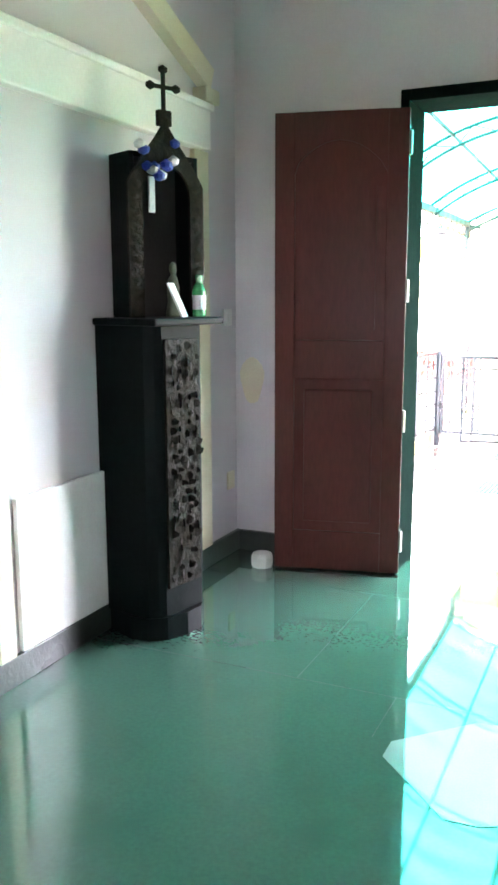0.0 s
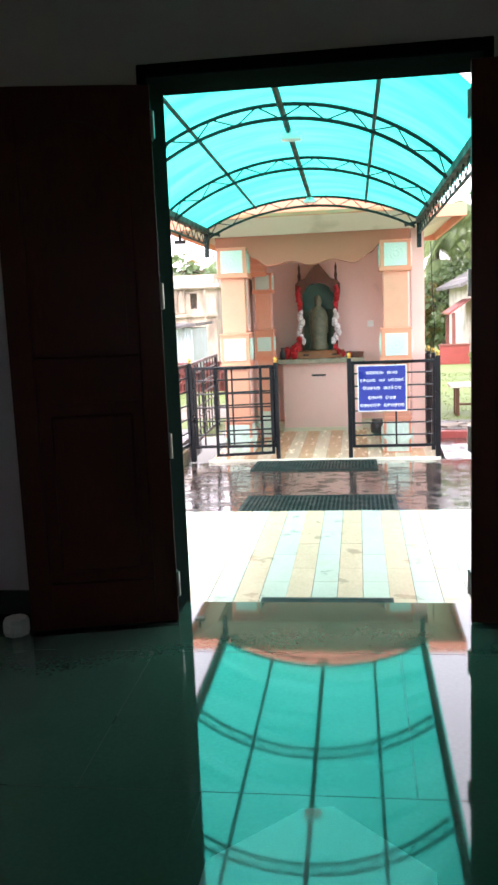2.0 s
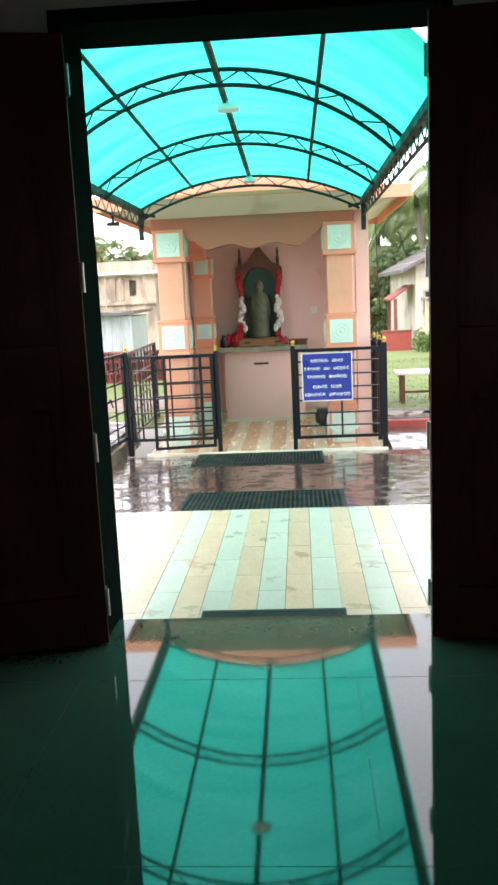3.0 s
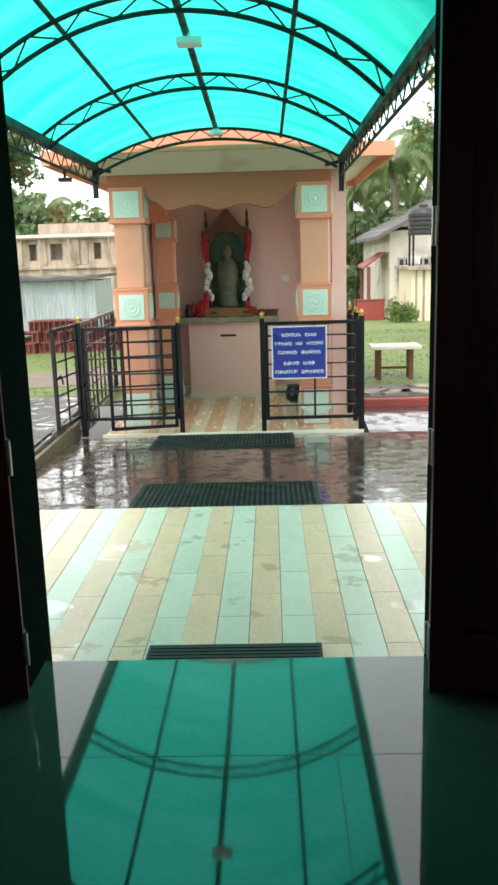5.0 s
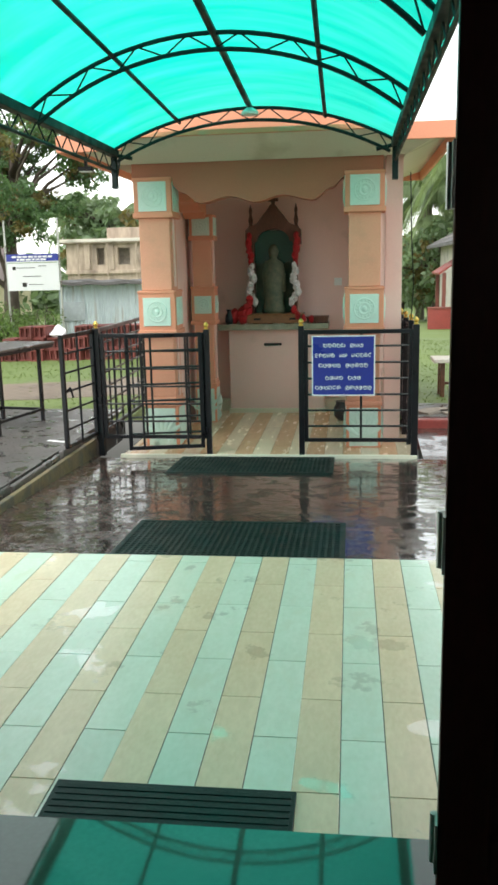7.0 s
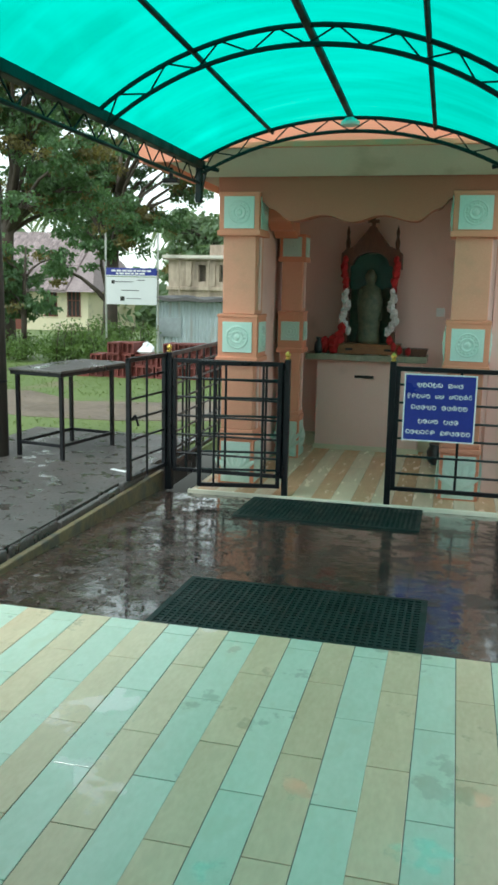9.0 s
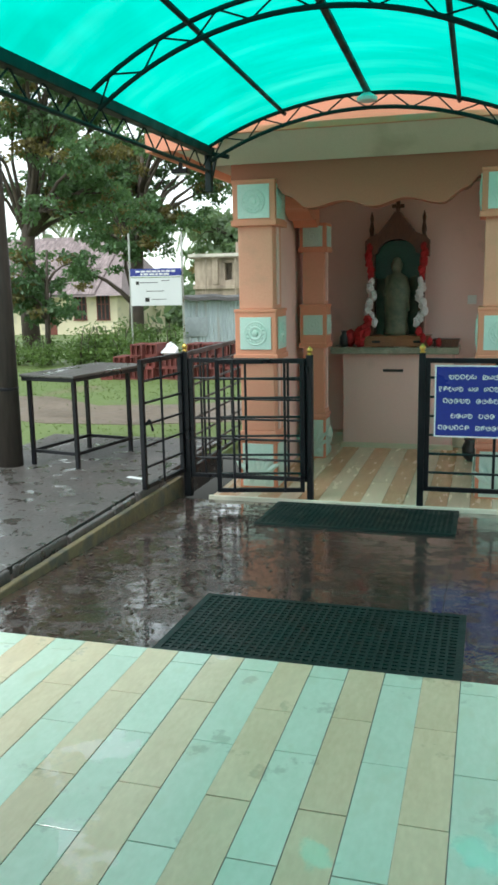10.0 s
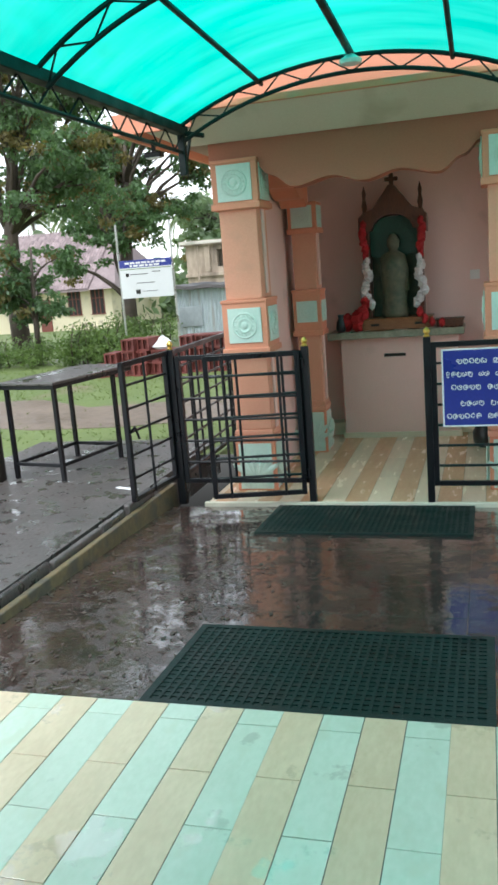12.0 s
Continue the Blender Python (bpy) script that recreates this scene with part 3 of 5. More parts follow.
gar = thing("ribbon_garland", (-1.43, -1.40, 1.935 + HF), "blue and white ribbon garland hung on the case", "garland", turn=-25)
rng = random.Random(9)
for i in range(11):
    u = i / 10
    y, z = -0.05 + 0.17 * u, 0.10 - 0.42 * u * (1 - u) * 1.0 + 0.02 * math.sin(i * 2)
    bm = lathe(bmesh.new(), [(0.004, -0.02), (0.022, -0.012), (0.026, 0.006), (0.006, 0.02)], 8, (0.012 + 0.008 * math.sin(i * 3), y, z), None)
    part("ribbon_bow", bm, M_BLUE if i % 3 else M_WHITECLOTH, gar, "blue ribbon" if i % 3 else "white ribbon")
part("ribbon_tail", boxes((0.0, 0.012, -0.01, 0.018, -0.16, -0.02), bevel=0.003), M_WHITECLOTH, gar, "white ribbon tail")
card = thing("leaning_card", (-1.30, -1.36, 1.355 + HF), "white card leaning on the pedestal top", "card")
bm = bmesh.new()
box(bm, -0.004, 0.004, -0.045, 0.045, 0.0, 0.15, 0.0015, pose(0, 0, 0.002, 0, -24, 14))
part("card", bm, M_CARD, card)
bot = thing("green_bottle", (-1.32, -1.20, 1.355 + HF), "green plastic bottle with a white label", "bottle")
part("bottle_body", lathe(bmesh.new(), [(0.026, 0), (0.03, 0.006), (0.03, 0.11), (0.022, 0.13), (0.014, 0.14), (0.014, 0.15)], 16), M_GREENPL, bot, smooth=False)
part("label", lathe(bmesh.new(), [(0.031, 0.03), (0.0311, 0.09)], 16), M_CARD, bot, "pale paper label")
part("cap", lathe(bmesh.new(), [(0.016, 0.15), (0.016, 0.172), (0.012, 0.175)], 14), M_GREENPL, bot)

# ---- forecourt ----
GX0, GX1 = -1.74, 2.4
TZ, TE = -0.015, 2.125  # top and front edge of the tiled terrace


def ground_z(y):
    return -0.045 - 0.046 * (y - TE) if y < 5.05 else -0.178


terrace = structure("terrace", boxes((-1.74, 2.4, 0.0, TE, -0.25, TZ - 0.003)), M_GROUT, "terrace bedding with grey joints")
apron_bm = bmesh.new()
prism(apron_bm, [(TE, -0.4), (4.95, -0.4), (4.95, ground_z(4.95) - 0.012), (TE, ground_z(TE) - 0.012)], GX0, GX1, "x")
apron = structure("pavement_apron", apron_bm, M_BED, "sloping bedding under the wet slabs")
structure("pavement_right", prism(bmesh.new(), [(4.95, -0.4), (5.86, -0.4), (5.86, -0.10), (4.95, -0.181)], 1.05, 2.4, "x"), M_WETPAVE, "wet red-brown cement strip beside the shrine")
# raised walk beside the apron, kerb with a worn edge
structure("pavement_left", boxes((-3.5, -1.81, 0.08, 6.4, -0.3, -0.004)), M_GREYPAVE, "wet grey concrete walk strewn with debris")
bm = bmesh.new()
rng = random.Random(3)
y = 0.17
while y < 5.05:
    ln = rng.uniform(0.22, 0.6)
    dz, dx = rng.uniform(-0.028, 0.006), rng.uniform(-0.03, 0.004)
    box(bm, -1.775, -1.73 + dx, y, min(y + ln - rng.uniform(0.01, 0.06), 5.06), -0.4, 0.014 + dz, 0.012, pose(0, 0, 0, 0, rng.uniform(-0.3, 0.3), 0))
    y += ln
structure("kerb_top", bm, M_GREYPAVE, "cracked concrete edge of the walk")
structure("gutter", boxes((-1.81, -1.73, 0.17, 5.05, -0.4, -0.05)), M_BED, "dark wet gap behind the kerb")
structure("kerb", boxes((-1.73, -1.69, 0.17, 5.05, -0.4, -0.03), bevel=0.008), M_KERB, "ochre painted kerb face, stained at the foot")
for x, y, a in ((-1.95, 4.79, 160),):
    scrap = thing("paper_scrap", (x, y, -0.003), "wet white paper scrap lying on the concrete", "litter", turn=a)
    part("scrap", boxes((-0.09, 0.09, -0.018, 0.02, 0, 0.004), bevel=0.001), M_CARD, scrap)


def rubber_mat(name, x0, x1, y0, y1, label):
    z0, z1 = ground_z(y0) + 0.001, ground_z(y1) + 0.001
    slope = math.degrees(math.atan2(z1 - z0, y1 - y0))
    ob = thing(name, (x0, y0, z0), label, "mat")
    ob.matrix_basis = pose(x0, y0, z0, slope, 0, 0)
    w, d = x1 - x0, y1 - y0
    part("border", boxes((0, w, 0, 0.03, 0, 0.014), (0, w, d - 0.03, d, 0, 0.014), (0, 0.03, 0.03, d - 0.03, 0, 0.014), (w - 0.03, w, 0.03, d - 0.03, 0, 0.014)), M_RUBBER, ob)
    part("backing", boxes((0.03, w - 0.03, 0.03, d - 0.03, 0, 0.0085)), M_RUBBER, ob)
    bm = bmesh.new()
    nx, ny = int((w - 0.06) / 0.033), int((d - 0.06) / 0.033)
    for i in range(1, nx):
        x = 0.03 + (w - 0.06) * i / nx
        box(bm, x - 0.006, x + 0.006, 0.03, d - 0.03, 0.004, 0.013)
    for j in range(1, ny):
        y = 0.03 + (d - 0.06) * j / ny
        box(bm, 0.03, w - 0.03, y - 0.006, y + 0.006, 0.004, 0.0118)
    tagged(part("ring_grid", bm, M_RUBBER, ob), kind="stuff")
    return ob


mat_1 = rubber_mat("rubber_mat", -0.755, 0.437, 2.145, 2.855, "dark green perforated rubber mat on the wet pavement")
mat_2 = rubber_mat("rubber_mat", -0.925, 0.335, 4.28, 4.94, "dark green perforated rubber mat before the shrine")
dm = thing("door_mat", (-0.345, 0.01, TZ + 0.001), "worn grey-green ribbed doormat at the threshold", "mat")
part("mat_base", boxes((0, 0.665, 0, 0.24, 0, 0.010), bevel=0.002), M_RUBBER, dm)
for k in range(8):
    part("rib", boxes((0.012, 0.653, 0.014 + k * 0.027, 0.034 + k * 0.027, 0.010, 0.0125), bevel=0.001), M_RUBBER, dm)

# ---- shrine building ----
SX, SF = -0.31, 5.26
base = structure("shrine_floor", boxes((-1.44, 0.98, 4.955, 8.1, -0.45, -0.155)), M_GROUT, "raised floor of the shrine")
structure("shrine_step_edge", boxes((-1.46, 1.0, 4.952, 4.985, -0.3, -0.147), bevel=0.004), M_SOFFIT, "cream painted step edge")
WY = 7.32
structure("shrine_wall_back", boxes((SX - 1.2, SX + 1.2, WY, WY + 0.2, -0.155, 2.32)), M_PINK, "pale pink painted back wall of the shrine")
structure("shrine_wall_side_a", boxes((SX - 1.02, SX - 0.824, 5.58, WY, -0.155, 2.32)), M_PINK, "pale pink painted side wall")
# The wide opening is out of view, added to brighten the shrine inside.
structure("shrine_wall_side_b", boxes((SX + 1.06, SX + 1.2, 5.55, 5.68, -0.155, 2.32), (SX + 1.06, SX + 1.2, 6.7, WY, -0.155, 2.32), (SX + 1.06, SX + 1.2, 5.68, 6.7, -0.155, 0.35), (SX + 1.06, SX + 1.2, 5.68, 6.7, 2.12, 2.32)), M_PINK, "pale pink painted side wall with a wide unseen opening added for daylight")
structure("shrine_skirting", boxes((SX - 1.06, SX + 1.06, WY - 0.16, WY, -0.155, -0.04), bevel=0.005), M_CREAM, "low cream plinth along the back wall")
# beam with the cusped lower edge
def valance_edge(u):
    """Height of the hanging edge: high at the pillars, two low cusps and two shallow arches between."""
    u = abs(u)
    knots = ((0.0, 1.895), (0.30, 1.945), (0.64, 1.90), (0.86, 1.99), (1.0, 2.07))
    for (a, za), (b, zb) in zip(knots, knots[1:]):
        if u <= b:
            return za + (zb - za) * (0.5 - 0.5 * math.cos(math.pi * (u - a) / (b - a)))
    return knots[-1][1]


pts = [(SX - 1.03, 2.32), (SX - 1.03, 2.08)] + [(SX + 0.72 * (-1 + k / 30), valance_edge(-1 + k / 30)) for k in range(61)] + [(SX + 1.03, 2.08), (SX + 1.03, 2.32)]
structure("shrine_beam_front", prism(bmesh.new(), pts, SF + 0.05, SF + 0.22), M_BEAM, "peach beam darkened to terracotta for shade, with a hanging cusped edge")
for nm, x0 in (("shrine_beam_side", SX - 0.80),):
    pts = [(5.58, 2.32), (5.58, 2.04), (5.64, 1.99)] + [(5.64 + 0.62 * k / 12, 1.99 - 0.10 * (k / 12) ** 0.7 - 0.02 * math.sin(math.pi * k / 4)) for k in range(1, 13)] + [(6.34, 1.83), (6.42, 1.87), (6.44, 2.32)]
    structure(nm, prism(bmesh.new(), pts, x0, x0 + 0.2, "x"), M_ORANGE, "deep peach arched bracket beam")
structure("shrine_ceiling", boxes((SX - 1.06, SX + 1.06, SF + 0.22, WY, 2.24, 2.32)), M_SOFFIT, "cream shrine ceiling")
# eaves: sloping soffit from the beam out to the fascia, and flat roof
RX0, RX1, RY0, RY1, CFX = -1.80, 1.23, 4.93, 8.2, -0.265
bm = bmesh.new()
ring_in = [(SX - 1.2, SF + 0.03, 2.22), (SX + 1.2, SF + 0.03, 2.22), (SX + 1.2, WY + 0.2, 2.22), (SX - 1.2, WY + 0.2, 2.22)]
ring_out = [(RX0, RY0, 2.372), (RX1, RY0, 2.372), (RX1, RY1, 2.372), (RX0, RY1, 2.372)]
vi, vo = [bm.verts.new(p) for p in ring_in], [bm.verts.new(p) for p in ring_out]
ti, to = [bm.verts.new((x, y, z + 0.09)) for x, y, z in ring_in], [bm.verts.new((x, y, z + 0.02)) for x, y, z in ring_out]
for k in range(4):
    j = (k + 1) % 4
    bm.faces.new((vi[k], vi[j], vo[j], vo[k]))
    bm.faces.new((ti[k], to[k], to[j], ti[j]))
    bm.faces.new((vo[k], vo[j], to[j], to[k]))
    bm.faces.new((vi[k], ti[k], ti[j], vi[j]))
bmesh.ops.recalc_face_normals(bm, faces=bm.faces)
structure("shrine_soffit", bm, M_SOFFIT, "cream painted sloping soffit of the eaves")
structure("shrine_fascia", boxes((RX0 - 0.03, CFX - 1.04, RY0 - 0.03, RY0, 2.28, 2.405), (CFX + 1.04, RX1 + 0.03, RY0 - 0.03, RY0, 2.28, 2.405), (RX0 - 0.03, RX0, RY0, RY1, 2.28, 2.405), (RX1, RX1 + 0.03, RY0, RY1, 2.28, 2.405), (RX0 - 0.03, RX1 + 0.03, RY1, RY1 + 0.03, 2.28, 2.405), bevel=0.004), M_ORANGE, "deep peach painted fascia band")
structure("shrine_fascia_middle", boxes((CFX - 1.04, CFX + 1.04, RY0 - 0.03, RY0, 2.368, 2.41), bevel=0.004), M_FASCIA, "middle of the fascia under the canopy, reddened against its green light")
structure("shrine_roof", boxes((RX0, RX1, RY0 + 0.005, RY1, 2.386, 2.402)), M_CONC, "flat concrete roof slab")
structure("shrine_parapet", boxes((SX - 0.95, SX + 0.95, 5.0, 7.3, 2.402, 2.82), bevel=0.01), M_ORANGE, "raised peach painted parapet block on the roof")


def rosette(bm, m):
    lathe(bm, [(0.090, -0.001), (0.090, 0.005), (0.082, 0.008), (0.075, 0.003), (0.054, 0.003), (0.050, 0.009), (0.040, 0.009), (0.034, 0.003), (0.022, 0.003), (0.018, 0.011), (0.004, 0.014)], 28, m=m)
    for k in range(14):
        lathe(bm, [(0.002, 0), (0.010, 0.003), (0.004, 0.006)], 6, m=m @ pose(0, 0, 0, 0, 0, 360 * k / 14) @ pose(0.0645, 0, 0.0028) @ Matrix.Diagonal((1.2, 0.9, 1, 1)))


def acanthus(bm, m, w, h):
    """A fan of curled plaster leaves."""
    for k in range(7):
        a = -54 + 18 * k
        lathe(bm, [(0.002, 0), (0.020, 0.005), (0.026, 0.010), (0.016, 0.016), (0.002, 0.018)], 8, m=m @ pose(0, -h * 0.30, 0, 0, 0, -a) @ pose(0, h * 0.36, 0) @ Matrix.Diagonal((0.85 * w / 0.24, 3.2 * h / 0.3, 1, 1)))
    for sgn in (-1, 1):
        lathe(bm, [(0.002, 0), (0.03, 0.006), (0.03, 0.012), (0.002, 0.02)], 10, m=m @ pose(sgn * w * 0.28, -h * 0.36, 0))


def pillar(name, at, s, label):
    """Square pillar 2.4 m tall at scale 1: pedestal block, shaft, square blocks with plaster panels."""
    ob = thing(name, at, label, "pillar", "shrine pillars")
    h = 0.13 * s
    low, high = (1.955, 2.265) if s == 1.0 else (1.80, 2.03)
    part("pedestal_block", boxes((-0.145 * s, 0.145 * s, -0.145 * s, 0.145 * s, 0.0, 0.36), bevel=0.008), M_ORANGE, ob)
    part("base_moulding", boxes((-0.155 * s, 0.155 * s, -0.155 * s, 0.155 * s, 0.36, 0.40), (-0.14 * s, 0.14 * s, -0.14 * s, 0.14 * s, 0.40, 0.44), bevel=0.008), M_PEACH, ob)
    part("shaft", boxes((-h, h, -h, h, 0.44, 0.99), (-h, h, -h, h, 1.35, low), bevel=0.008), M_PEACH, ob)
    # Pale strip painted in for the lit wall edge seen beside the shaft.
    part("lit_edge_strip", boxes((h, h + 0.012, -0.03, 0.03, 0.44, 0.97), (h, h + 0.012, -0.03, 0.03, 1.38, 1.94), bevel=0.004), M_PINK, ob, "pale pink strip standing for a lit wall edge")
    for z0, z1 in ((0.99, 1.35), (low, high)):
        b = 0.158 * s
        bl = part("square_block", boxes((-b, b, -b, b, z0 + 0.02, z1 - 0.02), (-b - 0.012, b + 0.012, -b - 0.012, b + 0.012, z0 - 0.012, z0 + 0.03), (-b - 0.006, b + 0.006, -b - 0.006, b + 0.006, z1 - 0.025, z1), bevel=0.006), M_ORANGE, ob)
        zc = (z0 + z1) / 2
        p = 0.118 * s
        for turn in (0, 90, -90):
            m = pose(0, 0, zc, 0, 0, turn) @ pose(0, -b - 0.001, 0.004, 90, 0, 0)
            bm = bmesh.new()
            box(bm, -p, p, -p, p, 0, 0.008, 0.002, m)
            rosette(bm, m @ pose(0, 0, 0.008) @ Matrix.Diagonal((s, s, s, 1)))
            part("plaster_panel", bm, M_PALEMINT, bl, "pale mint plaster rosette panel")
    for turn in (0, 90, -90):
        m = pose(0, 0, 0.18, 0, 0, turn) @ pose(0, -0.146 * s, 0, 90, 0, 0)
        bm = bmesh.new()
        box(bm, -0.12 * s, 0.12 * s, -0.165, 0.165, 0, 0.006, 0.002, m)
        acanthus(bm, m @ pose(0, 0, 0.006), 0.24 * s, 0.33)
        part("leaf_panel", bm, M_PALEMINT, ob, "pale mint plaster leaf relief")
    return ob


pil = pillar("pillar", (-1.165, 5.425, -0.155), 1.0, "peach square pillar with mint plaster panels")
copy_thing(pil, pose(0.573, 5.425, -0.155))
pillar("pillar", (-0.975, 6.56, -0.155), 0.72, "slimmer peach pillar with mint plaster panels, further in")

# ---- altar and its statue case ----
alt = thing("altar", (SX, 6.98, -0.155), "pale pink masonry altar with a stone top", "altar")
part("altar_front", boxes((-0.50, 0.50, 0.04, 0.34, 0, 0.885), bevel=0.006), M_PINK, alt)
part("plinth", boxes((-0.515, 0.515, 0.022, 0.038, 0, 0.05), bevel=0.003), M_CREAM, alt)
part("slot", boxes((-0.128, 0.055, 0.030, 0.042, 0.715, 0.74), bevel=0.002), M_DARK, alt, "dark offering slot")
part("stone_top", boxes((-0.60, 0.55, -0.06, 0.34, 0.885, 0.945), bevel=0.008), M_STONETOP, alt, "greenish granite top")

case = thing("statue_case", (-0.335, 7.16, 0.79), "carved brown wooden tabernacle case with pinnacles and cross", "shrine case")
part("plinth", boxes((-0.28, 0.30, -0.14, 0.13, 0, 0.085), (-0.30, 0.32, -0.155, 0.13, 0.085, 0.10), bevel=0.006), M_WOOD2, case)
for x in (-0.17, 0.20):
    part("drawer_pull", boxes((x - 0.035, x + 0.035, -0.146, -0.139, 0.035, 0.055), bevel=0.002), M_DARK, case)
part("niche_back", boxes((-0.20, 0.20, 0.09, 0.11, 0.10, 0.95)), M_STATUE, case, "weathered painted niche back")
valance = [(-0.20, 0.95), (0.20, 0.95), (0.20, 0.62)] + [(0.20 - 0.04 * k, 0.60 + 0.05 * abs(math.sin(k * 1.1)) - 0.03 * math.sin(math.pi * k / 10)) for k in range(1, 10)] + [(-0.20, 0.62)]
part("valance", prism(bmesh.new(), valance, 0.02, 0.035), M_NICHE, case, "dark green cloth valance")
for sg in (-1, 1):
    bm = boxes((sg * 0.225 - 0.022, sg * 0.225 + 0.022, -0.06, 0.10, 0.10, 0.86), bevel=0.005)
    part("side_post", bm, M_WOOD, case)
    bm = lathe(bmesh.new(), [(0.022, 0.0), (0.03, 0.015), (0.016, 0.04), (0.024, 0.09), (0.012, 0.15), (0.018, 0.19), (0.003, 0.25)], 10, (sg * 0.235, 0.0, 0.96))
    part("pinnacle", bm, M_WOOD, case)
gable = [(-0.285, 0.80), (-0.285, 0.95), (-0.245, 0.985), (-0.16, 1.02), (-0.10, 1.10), (-0.05, 1.16), (-0.025, 1.20), (0.025, 1.20), (0.05, 1.16), (0.10, 1.10), (0.16, 1.02), (0.245, 0.985), (0.285, 0.95), (0.285, 0.80)]
gin = [(0.17, 0.84)] + [(0.17 * math.cos(a), 0.84 + 0.12 * math.sin(a)) for a in (math.pi * k / 12 for k in range(1, 12))] + [(-0.17, 0.84)]
part("gable", prism(bmesh.new(), gable + gin, -0.07, 0.10), M_WOOD, case)
bm = boxes((-0.018, 0.018, -0.01, 0.014, 1.19, 1.30), (-0.055, 0.055, -0.012, 0.016, 1.236, 1.268), bevel=0.005)
part("cross", bm, M_WOOD, case)
st = lathe(bmesh.new(), [(0.11, 0), (0.12, 0.04), (0.10, 0.12), (0.11, 0.26), (0.125, 0.40), (0.10, 0.52), (0.035, 0.56), (0.05, 0.60), (0.056, 0.64), (0.03, 0.69), (0.004, 0.705)], 18)
lathe(st, [(0.04, 0), (0.03, 0.10), (0.034, 0.14), (0.004, 0.18)], 12, (-0.075, -0.05, 0.36))
lathe(st, [(0.028, 0), (0.022, 0.2), (0.004, 0.24)], 10, (0.10, -0.03, 0.22))
statue = tagged(part("statue", st, M_STATUE, None, smooth=True), "weathered standing plaster statue in the wooden case", "statue")
statue.location = (-0.335, 7.13, 0.891)


def drape(name, at, label, material, rows, rng):
    """A hanging garland of bunched cloth: lumps along a line."""
    ob = thing(name, at, label, "garland")
    for x, z, r in rows:
        r *= 0.84
        bm = bmesh.new()
        prof = [(0.002, -r * 1.5)] + [(r * (0.6 + 0.4 * math.sin(math.pi * k / 6) + rng.uniform(-0.12, 0.12)), -r * 1.5 + 3 * r * k / 6) for k in range(1, 6)] + [(0.002, r * 1.5)]
        lathe(bm, prof, 9, (x, rng.uniform(-0.015, 0.015), z))
        for v in bm.verts:
            v.co += Vector((rng.uniform(-1, 1), rng.uniform(-1, 1), rng.uniform(-1, 1))) * r * 0.22
        part("fold", bm, material, ob)
    return ob


rng = random.Random(21)
for sg in (-1, 1):
    drape("red_garland", (-0.335 + sg * 0.20, 7.06, 0.88), "red cloth garland hanging down the case", M_RED, [(sg * 0.04, 0.80, 0.03), (sg * 0.05, 0.74, 0.04), (sg * 0.045, 0.67, 0.042), (sg * 0.03, 0.60, 0.04), (sg * 0.03, 0.54, 0.032)], rng)
    drape("white_garland", (-0.335 + sg * 0.22, 7.045, 0.88), "white cloth flower garland on the case", M_WHITECLOTH, [(0.0, 0.50, 0.03), (sg * 0.012, 0.44, 0.042), (-sg * 0.01, 0.37, 0.045), (sg * 0.02, 0.30, 0.045), (sg * 0.035, 0.23, 0.04), (0, 0.18, 0.04), (-sg * 0.03, 0.13, 0.036)], rng)
drape("red_cloth", (-0.68, 7.03, 0.79), "crumpled red cloth heaped on the altar top", M_RED, [(-0.06, 0.08, 0.06), (0.02, 0.09, 0.07), (0.07, 0.15, 0.06), (0.10, 0.24, 0.045), (-0.10, 0.05, 0.045), (0.03, 0.03, 0.05)], rng)
drape("red_cloth", (0.06, 7.0, 0.79), "strip of red cloth lying by the case", M_RED, [(-0.18, 0.14, 0.035), (-0.14, 0.08, 0.035), (-0.08, 0.05, 0.03), (0.0, 0.04, 0.03)], rng)
vase = tagged(part("dark_vase", lathe(bmesh.new(), [(0.03, 0), (0.045, 0.03), (0.04, 0.09), (0.02, 0.12), (0.03, 0.15), (0.026, 0.15)], 14), M_TANK, None, smooth=True), "small dark vase standing on the altar top", "vase")
vase.location = (-0.80, 7.02, 0.79)
tray = thing("offering_box", (0.10, 7.12, 0.79), "low brown wooden box at the altar's end", "box")
part("body", boxes((-0.09, 0.13, -0.08, 0.08, 0, 0.05), bevel=0.004), M_WOOD, tray)
part("lid", boxes((-0.10, 0.14, -0.09, 0.09, 0.05, 0.065), bevel=0.004), M_WOOD, tray)
jar = thing("brass_pot", (0.40, 6.6, -0.155), "dark metal pot standing on the shrine floor", "pot")
part("pot", lathe(bmesh.new(), [(0.06, 0), (0.10, 0.04), (0.105, 0.12), (0.08, 0.17), (0.09, 0.19), (0.08, 0.19)], 16), M_TANK, jar, smooth=True)
sw2 = thing("wall_switch", (0.33, WY, 1.20), "small white switch on the pink wall", "switch")
part("plate", boxes((-0.04, 0.04, -0.012, 0, -0.04, 0.04), bevel=0.003), M_WHITEP, sw2)
flood = thing("flood_light", (-1.72, 5.30, 2.235), "small black flood lamp under the eaves", "lamp")
part("bracket", boxes((-0.012, 0.012, -0.012, 0.012, -0.02, 0.06)), M_IRON, flood)
part("housing", boxes((-0.06, 0.06, -0.04, 0.04, -0.055, -0.02), bevel=0.006), M_IRON, flood)
part("lens", boxes((-0.05, 0.05, -0.032, 0.032, -0.061, -0.055)), M_CARD, flood, "pale glass lens")


# ---- railings ----
def rail_panel(ob, p, q, z0, z1, nh, verts, frame_w=0.016):
    """Frame between p and q (plan) with nh level bars and uprights at the shares given."""
    p, q = Vector((*p, 0)), Vector((*q, 0))
    d = (q - p).normalized()
